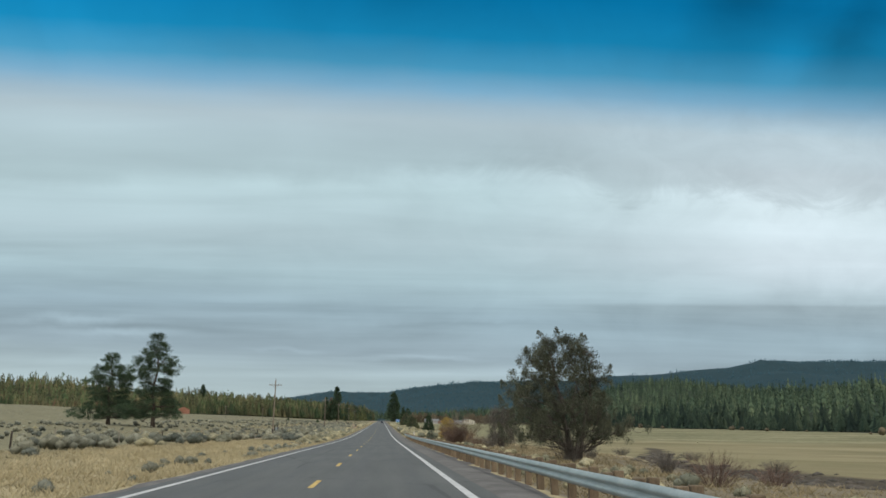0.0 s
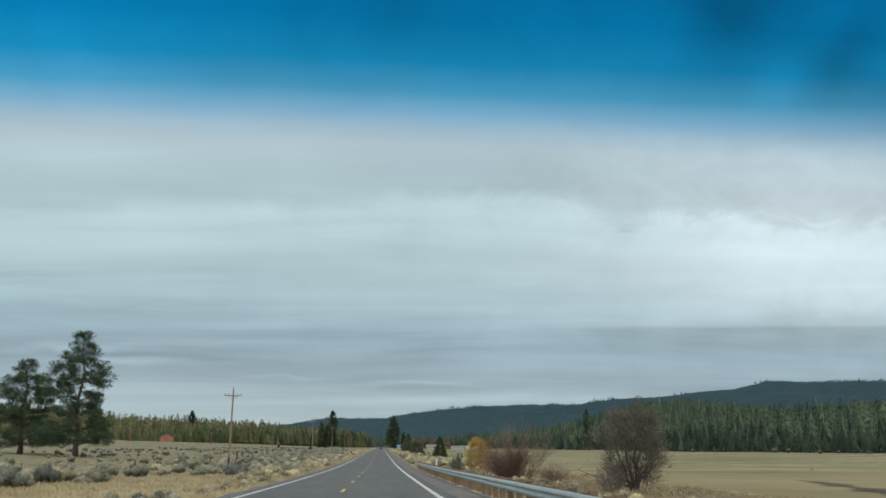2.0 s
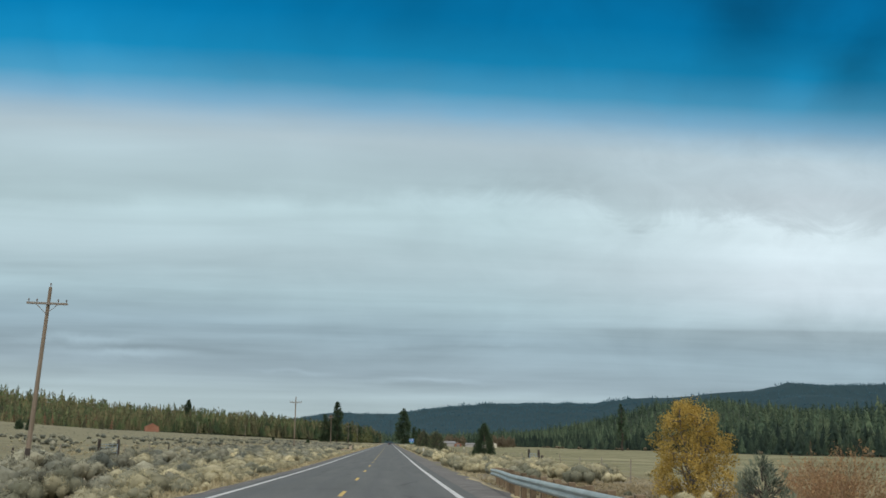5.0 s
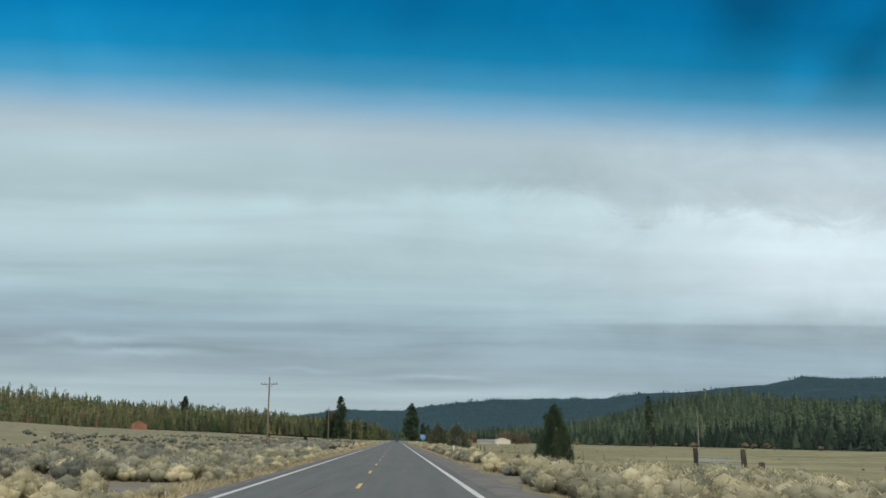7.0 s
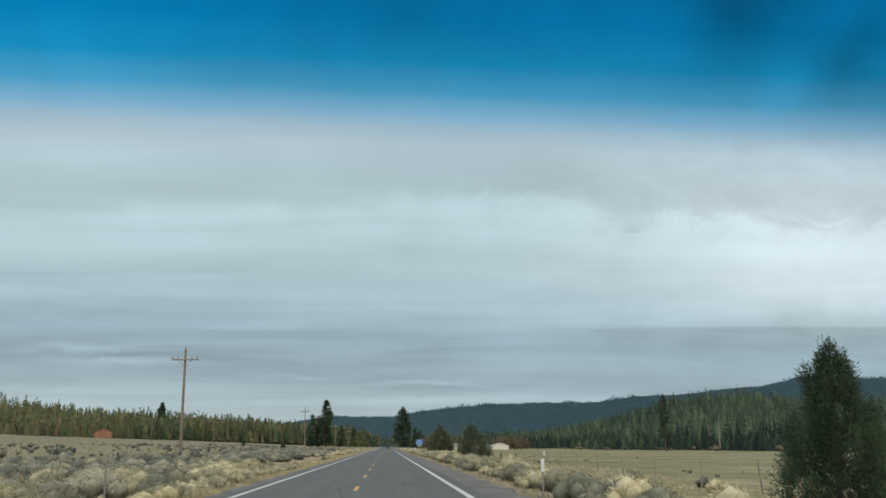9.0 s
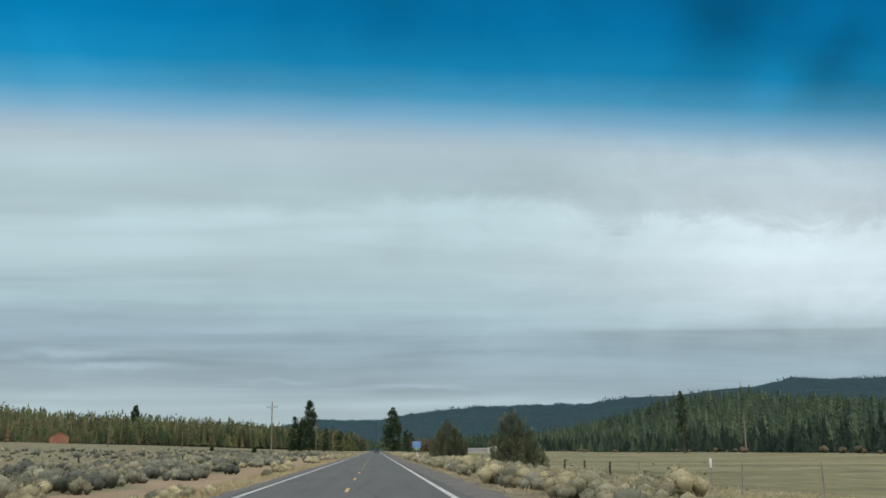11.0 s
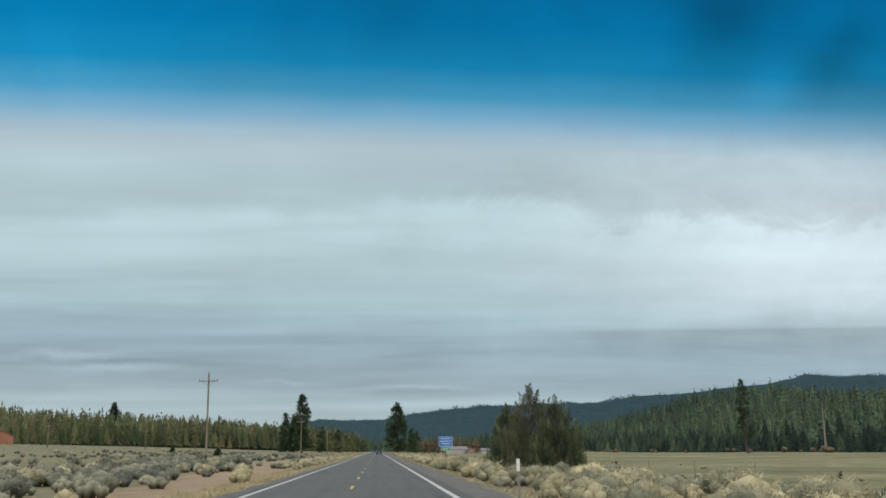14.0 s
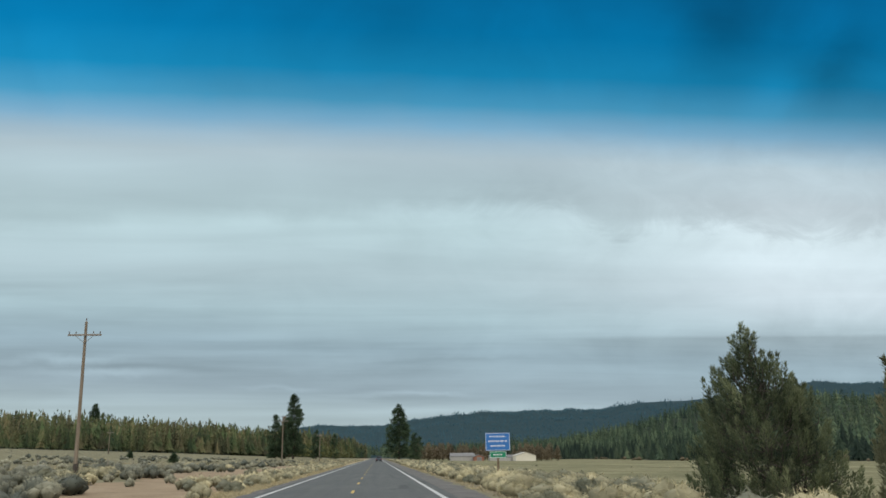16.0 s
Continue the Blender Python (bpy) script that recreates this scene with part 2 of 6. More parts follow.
M = dict(
    juniper=surface("juniper_foliage", [(0.086, 0.110, 0.060), (0.142, 0.168, 0.093), (0.208, 0.226, 0.132)], 0.6, tint=0.7, trans=0.35, bump=0),
    juniper_dry=surface("juniper_dry_foliage", [(0.082, 0.090, 0.060), (0.130, 0.138, 0.092), (0.188, 0.190, 0.130)], 0.6, tint=0.4, trans=0.35, bump=0),
    juniper_brown=surface("brownish_juniper_foliage", [(0.092, 0.100, 0.056), (0.148, 0.152, 0.086), (0.212, 0.208, 0.124)], 0.6, tint=0.5, trans=0.35, bump=0),
    young=surface("young_juniper_foliage", [(0.125, 0.150, 0.105), (0.185, 0.215, 0.155), (0.255, 0.280, 0.205)], 0.6, tint=0.5, trans=0.3, bump=0),
    pine=surface("pine_needles", [(0.036, 0.064, 0.037), (0.064, 0.100, 0.056), (0.105, 0.142, 0.076)], 0.5, tint=0.5, trans=0.2, bump=0),
    forest=surface("forest_needles", [(0.032, 0.060, 0.040), (0.063, 0.097, 0.056), (0.110, 0.134, 0.072)], 0.016, fine=0.4, tint=0.75, trans=0.1, bump=0),
    # blue cast of distance haze put into the needles' colour
    far_forest=surface("hazed_far_forest_needles", [(0.020, 0.058, 0.077), (0.030, 0.074, 0.095), (0.044, 0.094, 0.113)], 0.004, fine=0.03, tint=0.35, bump=0),
    yellow=surface("autumn_leaves", [(0.34, 0.235, 0.058), (0.44, 0.315, 0.082), (0.52, 0.385, 0.12)], 0.8, tint=0.30, trans=0.35, bump=0),
    orange=surface("rust_autumn_leaves", [(0.24, 0.15, 0.075), (0.34, 0.225, 0.115), (0.44, 0.31, 0.165)], 0.8, tint=0.4, trans=0.3, bump=0),
    willow=surface("red_willow_stems", [(0.105, 0.068, 0.053), (0.160, 0.108, 0.084), (0.220, 0.158, 0.122)], 0.8, tint=0.4, bump=0),
    shoots=surface("grey_brown_shoots", [(0.115, 0.088, 0.066), (0.175, 0.138, 0.104), (0.245, 0.200, 0.150)], 0.8, tint=0.4, bump=0),
    rusty=surface("rusty_willow_stems", [(0.20, 0.110, 0.055), (0.29, 0.170, 0.090), (0.38, 0.24, 0.135)], 0.8, tint=0.4, bump=0),
    twig=surface("grey_twigs", [(0.090, 0.080, 0.068), (0.145, 0.128, 0.108), (0.215, 0.192, 0.162)], 0.9, tint=0.4, bump=0),
    bark=surface("juniper_bark", [(0.060, 0.050, 0.044), (0.105, 0.088, 0.076), (0.165, 0.140, 0.122)], 3, bump=0.8, stretch=(3, 3, 0.4)),
    pine_bark=surface("pine_bark", [(0.040, 0.034, 0.029), (0.072, 0.057, 0.045), (0.12, 0.092, 0.070)], 2.5, bump=0.8, stretch=(2, 2, 0.6)),
    sage=surface("sagebrush_leaves", [(0.150, 0.150, 0.110), (0.250, 0.250, 0.188), (0.370, 0.368, 0.285)], 0.25, fine=3, tint=0.55, trans=0.15, bump=0),
    rabbit=surface("rabbitbrush_seedheads", [(0.245, 0.224, 0.138), (0.392, 0.362, 0.232), (0.54, 0.500, 0.345)], 0.3, fine=3, tint=0.55, trans=0.2, bump=0),
    grass=surface("dry_grass", [(0.320, 0.270, 0.160), (0.430, 0.368, 0.228), (0.52, 0.455, 0.295)], 0.15, fine=2, tint=0.4, trans=0.25, bump=0),
    grass_brown=surface("brown_dry_grass", [(0.212, 0.168, 0.095), (0.295, 0.240, 0.140), (0.375, 0.312, 0.190)], 0.25, fine=2, tint=0.4, trans=0.25, bump=0),
    post_steel=surface("rusty_fence_post", [(0.22, 0.185, 0.15), (0.31, 0.27, 0.225), (0.40, 0.355, 0.305)], 3, rough=0.75, bump=0.2, metal=0.1),
    pole=surface("pole_wood", [(0.15, 0.118, 0.086), (0.22, 0.178, 0.132), (0.30, 0.25, 0.195)], 2, rough=0.85, bump=0.5, stretch=(4, 4, 0.25)),
    grey_wood=surface("weathered_wood", [(0.16, 0.145, 0.125), (0.25, 0.225, 0.195), (0.34, 0.31, 0.275)], 3, rough=0.9, bump=0.6, stretch=(3, 3, 0.6)),
    post_wood=surface("brown_post_wood", [(0.105, 0.078, 0.050), (0.175, 0.130, 0.084), (0.255, 0.195, 0.130)], 3, rough=0.9, bump=0.6, stretch=(3, 3, 0.6), islands=0.25),
    dark_wood=surface("dark_post_wood", [(0.026, 0.021, 0.018), (0.052, 0.043, 0.036), (0.090, 0.074, 0.061)], 3, rough=0.9, bump=0.6, stretch=(3, 3, 0.6), islands=0.2),
    galv=surface("galvanised_steel", [(0.25, 0.29, 0.275), (0.33, 0.375, 0.355), (0.42, 0.46, 0.435)], 1.5, rough=0.5, bump=0.08, metal=0.25, spec=0.5, fine=14),
    steel=surface("fence_steel", [(0.18, 0.17, 0.155), (0.27, 0.255, 0.235), (0.36, 0.34, 0.31)], 4, rough=0.65, bump=0.1, metal=0.4),
    glass=surface("insulator_ceramic", [(0.10, 0.09, 0.085), (0.14, 0.12, 0.11), (0.18, 0.16, 0.15)], 6, rough=0.25, bump=0),
    white_line=surface("white_road_paint", [(0.35, 0.35, 0.34), (0.50, 0.50, 0.485), (0.62, 0.62, 0.60)], 1.2, rough=0.75, bump=0.2, fine=18),
    yellow_line=surface("yellow_road_paint", [(0.42, 0.28, 0.075), (0.54, 0.38, 0.12), (0.62, 0.46, 0.17)], 1.2, rough=0.75, bump=0.2, fine=18),
    white_paint=surface("white_marker_plastic", [(0.60, 0.60, 0.58), (0.72, 0.72, 0.70), (0.80, 0.80, 0.78)], 5, rough=0.5, bump=0.05),
    sign_blue=surface("blue_sign_sheeting", [(0.028, 0.15, 0.44), (0.038, 0.18, 0.50), (0.05, 0.21, 0.55)], 2, rough=0.4, bump=0, spec=0.4),
    sign_green=surface("green_sign_sheeting", [(0.01, 0.20, 0.10), (0.015, 0.25, 0.13), (0.02, 0.29, 0.155)], 2, rough=0.4, bump=0, spec=0.4),
    sign_white=surface("white_sign_sheeting", [(0.66, 0.68, 0.70), (0.74, 0.76, 0.78), (0.80, 0.82, 0.84)], 3, rough=0.4, bump=0),
    alu=surface("bare_sign_aluminium", [(0.40, 0.41, 0.42), (0.48, 0.49, 0.50), (0.55, 0.56, 0.57)], 3, rough=0.45, metal=0.7, bump=0.05),
    cream_siding=surface("cream_siding", [(0.60, 0.56, 0.46), (0.70, 0.66, 0.55), (0.78, 0.74, 0.63)], 0.8, rough=0.7, bump=0.2, stretch=(1, 1, 6)),
    grey_siding=surface("grey_siding", [(0.32, 0.31, 0.30), (0.40, 0.39, 0.375), (0.48, 0.47, 0.45)], 0.8, rough=0.7, bump=0.2, stretch=(1, 1, 6)),
    roof_tan=surface("tan_metal_roof", [(0.42, 0.38, 0.31), (0.50, 0.46, 0.385), (0.58, 0.54, 0.46)], 0.6, rough=0.5, bump=0.1),
    roof_grey=surface("grey_shingle_roof", [(0.15, 0.15, 0.155), (0.21, 0.21, 0.21), (0.27, 0.27, 0.265)], 1.0, rough=0.9, bump=0.3),
    rust=surface("rusted_sheet_metal", [(0.22, 0.095, 0.06), (0.30, 0.14, 0.09), (0.37, 0.20, 0.14)], 0.5, rough=0.8, bump=0.2, stretch=(2, 2, 0.5)),
    dark_window=surface("dark_window_glass", [(0.02, 0.022, 0.025), (0.03, 0.033, 0.036), (0.045, 0.048, 0.05)], 2, rough=0.1, bump=0, spec=0.6),
    car_paint=surface("dark_blue_car_paint", [(0.02, 0.03, 0.05), (0.03, 0.045, 0.07), (0.045, 0.06, 0.09)], 2, rough=0.3, bump=0, spec=0.6),
    tyre=surface("tyre_rubber", [(0.015, 0.015, 0.015), (0.022, 0.022, 0.022), (0.03, 0.03, 0.03)], 8, rough=0.9, bump=0.2),
    tail=surface("red_tail_light_lens", [(0.30, 0.01, 0.01), (0.36, 0.015, 0.012), (0.42, 0.02, 0.015)], 8, rough=0.3, bump=0),
    plate=surface("pale_plate", [(0.55, 0.55, 0.53), (0.62, 0.62, 0.60), (0.68, 0.68, 0.66)], 8, rough=0.5, bump=0),
    gravel=surface("shoulder_gravel", [(0.085, 0.080, 0.074), (0.14, 0.132, 0.122), (0.21, 0.20, 0.185)], 0.7, rough=0.95, bump=0.9, fine=22, bump_scale=30),
)

M["forest_left"] = surface("mixed_pine_needles", [(0.045, 0.078, 0.037), (0.078, 0.112, 0.047), (0.138, 0.120, 0.062), (0.104, 0.140, 0.054)], 0.035, fine=0.10, tint=0.60, trans=0.1, bump=0)
M["browned"] = surface("browned_needles", [(0.105, 0.062, 0.036), (0.160, 0.098, 0.056), (0.215, 0.140, 0.082)], 0.05, fine=0.3, tint=0.4, bump=0)
M["olive"] = surface("yellow_green_leaves", [(0.078, 0.092, 0.036), (0.125, 0.134, 0.052), (0.180, 0.172, 0.070)], 0.05, fine=0.3, tint=0.5, trans=0.15, bump=0)
M["brown"] = surface("brown_autumn_leaves", [(0.128, 0.104, 0.066), (0.188, 0.154, 0.100), (0.255, 0.212, 0.145)], 0.3, fine=2, tint=0.4, trans=0.2, bump=0)


# ---- land form ----
def smooth01(a, b, v):
    t = np.clip((np.asarray(v, float) - a) / (b - a), 0, 1)
    return t * t * (3 - 2 * t)


def road_z(y):
    """The road runs down a slight grade and levels out."""
    y = np.asarray(y, float)
    return np.where(y < 90, 0.0125 * (90 - y) + 0.6875, np.where(y < 200, 0.0125 / 220 * (200 - y) ** 2, 0.0))


RIDGE_U = [-1.2, -0.5, -0.38, -0.17, -0.06, 0.01, 0.05, 0.11, 0.16, 0.22, 0.255, 0.31, 0.37, 0.42, 0.47, 0.50, 0.585, 0.8, 1.6]
RIDGE_P = [20, 14, 10, 17, 39, 44, 54, 61, 63, 61, 65, 68, 73, 79, 90, 87, 84, 75, 50]
WAVES = [(0.0021, 0.0033, 0.4), (0.0047, -0.0029, 1.9), (0.0083, 0.0061, 3.1), (-0.013, 0.017, 0.7), (0.031, 0.021, 2.2), (-0.047, 0.06, 5.1)]


def rough_land(x, y):
    s = 0
    for a, b, c in WAVES:
        s = s + np.sin(a * x + b * y + c) * np.cos(0.7 * b * x - 0.9 * a * y + 2 * c)
    return s


def forest_edge_right(y):
    return np.interp(y, [-200, 100, 450, 700, 1150, 1400, 1600], [215, 200, 180, 163, 150, 110, 40]) + 7 * np.sin(0.021 * y) + 4 * np.sin(0.057 * y + 1)


def forest_edge_left(y):
    return np.interp(y, [-200, 300, 600, 900, 1150, 1500], [-330, -285, -232, -140, -62, -20]) + 6 * np.sin(0.024 * y + 2) + 3 * np.sin(0.07 * y)


def soil_edge(y):
    """How far the bare soil beside the road reaches to the left."""
    return np.interp(y, [290, 400, 424, 460, 480, 520, 600], [11, 11.5, 13.5, 18.5, 19.5, 17, 13])


def brush_edge(y):
    """How far the brush beside the road reaches to the right; grass lies between it and the fence."""
    return np.interp(y, [158, 210, 220, 250, 260, 285, 305, 318, 330, 345, 600], [16, 15, 8.4, 8.2, 9.2, 10.0, 10.6, 9.8, 12.0, 15.6, 16.8])


def creek(x, y):
    """How near a spot lies to the creek's bed: 1 in its middle, 0 away from it."""
    cx = np.interp(y, [10, 20, 28, 34, 40, 48, 58, 72, 85, 110, 150], [44, 32, 25, 22.5, 21, 20.5, 21.5, 24.5, 29, 37, 48]) + 0.5 * np.sin(0.7 * y) + 0.3 * np.sin(1.9 * y + 1)
    w = np.interp(y, [25, 45, 60, 100], [3.8, 2.6, 1.3, 1.0])
    return np.exp(-((x - cx) / w) ** 2) * smooth01(8, 14, y) * (1 - smooth01(110, 140, y))


def ground_z(x, y):
    x, y = np.asarray(x, float), np.asarray(y, float)
    near = road_z(np.clip(y, -200, None))
    right = np.interp(x, [4.6, 5.6, 7.5, 12, 20, 30, 100, 400], [-0.04, -0.10, -0.32, -0.42, -0.75, -1.1, -2.5, -2.8])
    left = np.interp(-x, [4.0, 4.8, 6.5, 11, 18, 24, 60, 165, 240, 500], [-0.04, -0.10, -0.30, -0.25, 0.0, 0.25, 2.0, 7.8, 9.8, 11])
    left = left * np.interp(y, [0, 300], [0.9, 1.0])
    z = np.where(x > 0, right, left)
    bed = (x > -4.4) & (x < 5.2)
    z = np.where(bed, -0.35, z)
    off = smooth01(6, 16, np.abs(x))
    z = z + 0.09 * rough_land(x * 9, y * 9) * off * 0.5
    z = z + near * (1 - smooth01(40, 140, np.abs(x)))
    # creek gully on the right
    g = creek(x, y)
    z = z - 0.30 * g
    # forested slope on the right, and hills behind
    er = forest_edge_right(y)
    z = z + 0.082 * np.interp(y, [200, 600, 1000], [0.49, 1.5, 0.95]) * np.clip(x - er - 5, 0, 224) * smooth01(0, 100, x - er) * (1 - smooth01(1400, 1900, y))
    dx = x - 413
    z = z + 38 * np.exp(-(dx / np.where(dx < 0, 95, 150)) ** 2 - ((y - 1325) / 322) ** 2) * smooth01(0, 140, x - er)
    z = z + 6 * smooth01(10, 150, forest_edge_left(y) - x) * smooth01(600, 900, y) * (1 - smooth01(1500, 2200, y))
    z = z + 3.0 * smooth01(140, 225, -x) * (1 - smooth01(560, 650, y))
    z = z + 24 * np.exp(-((x + 480) / 150) ** 2 - ((y - 1210) / 170) ** 2)
    r = np.hypot(x, y)
    u = x / np.maximum(y, 250)
    ridge = np.interp(u, RIDGE_U, RIDGE_P) / 1506 * 3650
    shape = smooth01(1500, 3500, r) ** 1.15 * (1 - 0.25 * smooth01(3650, 4700, r))
    z = z + ridge * shape * (1 + 0.05 * rough_land(x, y) * (1 - smooth01(2900, 3500, r)))
    return z


def mesh_of(name, verts, faces, mat, tint=None, flat=True):
    """A mesh from arrays: faces is (n, 3) or (n, 4)."""
    verts, faces = np.asarray(verts, np.float32), np.asarray(faces, np.int32)
    me = bpy.data.meshes.new(name)
    n, k = faces.shape
    me.vertices.add(len(verts))
    me.vertices.foreach_set("co", verts.ravel())
    me.loops.add(n * k)
    me.loops.foreach_set("vertex_index", faces.ravel())
    me.polygons.add(n)
    me.polygons.foreach_set("loop_start", np.arange(0, n * k, k, dtype=np.int32))
    if not flat:
        me.polygons.foreach_set("use_smooth", np.ones(n, dtype=bool))
    if tint is not None:
        at = me.attributes.new("tint", "FLOAT", "POINT")
        at.data.foreach_set("value", np.asarray(tint, np.float32))
    me.materials.append(mat)
    me.update(calc_edges=True)
    me.validate()
    return me


def child(name, me, parent, label=""):
    ob = new(name, me)
    ob.parent = parent
    return tagged(ob, label)


def part(name, bm, mat, parent, label="", smooth=False):
    """Links a bmesh as one mesh object under a thing or a part."""
    me = bpy.data.meshes.new(name)
    for f in bm.faces:
        f.smooth = smooth
    bm.to_mesh(me)
    bm.free()
    me.materials.append(mat)
    return child(name, me, parent, label)


def thing(name, x, y, z, label, category, group="", kind="", turn=0.0):
    e = new(name)
    e.matrix_world = pose(x, y, z, 0, 0, turn)
    return tagged(e, label, category, group, kind)


def box(sx, sy, sz, at=(0, 0, 0), bevel=0.0, bm=None):
    """A box with its base centre at `at`."""
    bm = bm or bmesh.new()
    m = Matrix.Translation((at[0], at[1], at[2] + sz / 2)) @ Matrix.Diagonal((sx, sy, sz, 1))
    vs = bmesh.ops.create_cube(bm, size=1, matrix=m)["verts"]
    if bevel:
        es = list({e for v in vs for e in v.link_edges})
        bmesh.ops.bevel(bm, geom=es, offset=bevel, segments=1, affect="EDGES")
    return bm


def rod(bm, a, b, r0, r1=None, sides=8):
    """A closed tapered rod from a to b."""
    a, b = Vector(a), Vector(b)
    d = b - a
    q = d.to_track_quat("Z", "Y").to_matrix().to_4x4()
    m = Matrix.Translation((a + b) / 2) @ q
    bmesh.ops.create_cone(bm, cap_ends=True, segments=sides, radius1=r0, radius2=r0 if r1 is None else r1, depth=d.length, matrix=m)
    return bm


# the ground, one sheet out to the hills
def graded(stops):
    out = []
    for (a, _), (b, step) in zip(stops, stops[1:]):
        n = max(1, round((b - a) / step))
        out += [a + (b - a) * i / n for i in range(n)]
    return np.array(out + [stops[-1][0]])


def build_ground():
    xr = graded([(5.6, 0), (9.0, 0.55), (24, 1.0), (70, 2.0), (240, 7), (700, 25), (2000, 70), (4700, 150)])
    xl = graded([(4.8, 0), (9.0, 0.55), (24, 1.0), (70, 2.0), (240, 7), (700, 25), (2000, 70), (4700, 150)])
    xs = np.concatenate([-xl[::-1], [-4.4, -4.35, 0, 5.15, 5.2], xr])
    ys = graded([(-900, 0), (-100, 50), (0, 4), (120, 1.6), (520, 2.6), (900, 8), (1600, 25), (4800, 60)])
    X, Y = np.meshgrid(xs, ys)
    Z = ground_z(X, Y)
    V = np.stack([X, Y, Z], -1).reshape(-1, 3)
    nx, ny = len(xs), len(ys)
    i = (np.arange(ny - 1)[:, None] * nx + np.arange(nx - 1)[None]).ravel()
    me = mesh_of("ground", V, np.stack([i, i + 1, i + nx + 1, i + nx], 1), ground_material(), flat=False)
    # how each spot is covered: sage steppe, straw, hay field, forest floor, bare red soil, creek mud
    x, y = V[:, 0], V[:, 1]
    er, el = forest_edge_right(y), forest_edge_left(y)
    wob = 1.2 * np.sin(0.17 * y) + 0.8 * np.sin(0.41 * y + 1)
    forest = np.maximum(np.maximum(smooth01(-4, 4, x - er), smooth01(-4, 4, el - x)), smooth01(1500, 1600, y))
    # where the far hills take the haze-blue floor colour
    far_haze = smooth01(1350, 1650, np.hypot(x, y))
    field = np.maximum(smooth01(20, 25, x + wob), smooth01(-0.8, 1.6, x + 0.3 * wob - brush_edge(y)) * smooth01(212, 222, y)) * (1 - forest)
    straw = np.where(x < 0, (1 - smooth01(15, 20, -x + wob)) * (1 - smooth01(95, 130, y)), (1 - smooth01(20, 26, x)) * (1 - 0.85 * smooth01(150, 185, y)))
    straw = np.maximum(straw, (x < 0) * (1 - smooth01(6.8, 8.2, -x + 0.4 * wob)))
    soil = (x < 0) * smooth01(6.6, 8, -x + 0.5 * wob) * (1 - smooth01(0, 4, -x + wob - soil_edge(y))) * smooth01(255, 290, y)
    mud = 1.25 * creek(x, y) ** 0.55
    drive = smooth01(5.0, 5.6, np.abs(x)) * (1 - smooth01(20, 24, np.abs(x))) * np.exp(-((y - np.where(x > 0, 207, 199)) / 4.0) ** 4)
    bank = smooth01(5.6, 6.4, x) * (1 - smooth01(18, 23, x + wob)) * (0.9 - 0.25 * smooth01(150, 175, y)) * (1 - smooth01(-0.5, 1.5, x - brush_edge(y)) * smooth01(212, 222, y))
    litter = bank + (x < 0) * smooth01(6.4, 7.6, -x + 0.4 * wob) * (1 - smooth01(20, 26, -x + wob)) * smooth01(110, 150, y) * (1 - smooth01(270, 300, y)) * (1 - drive)
    for nm, w in (("forest", forest), ("far_haze", far_haze), ("field", field), ("straw", straw), ("soil", soil), ("mud", mud), ("drive", drive), ("litter", litter), ("stubble", field * smooth01(130, 250, y))):
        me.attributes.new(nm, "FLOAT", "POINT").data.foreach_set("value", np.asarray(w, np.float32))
    tagged(new("ground", me), "dry sagebrush steppe and hay field rising to forested hills", "ground", kind="structure")


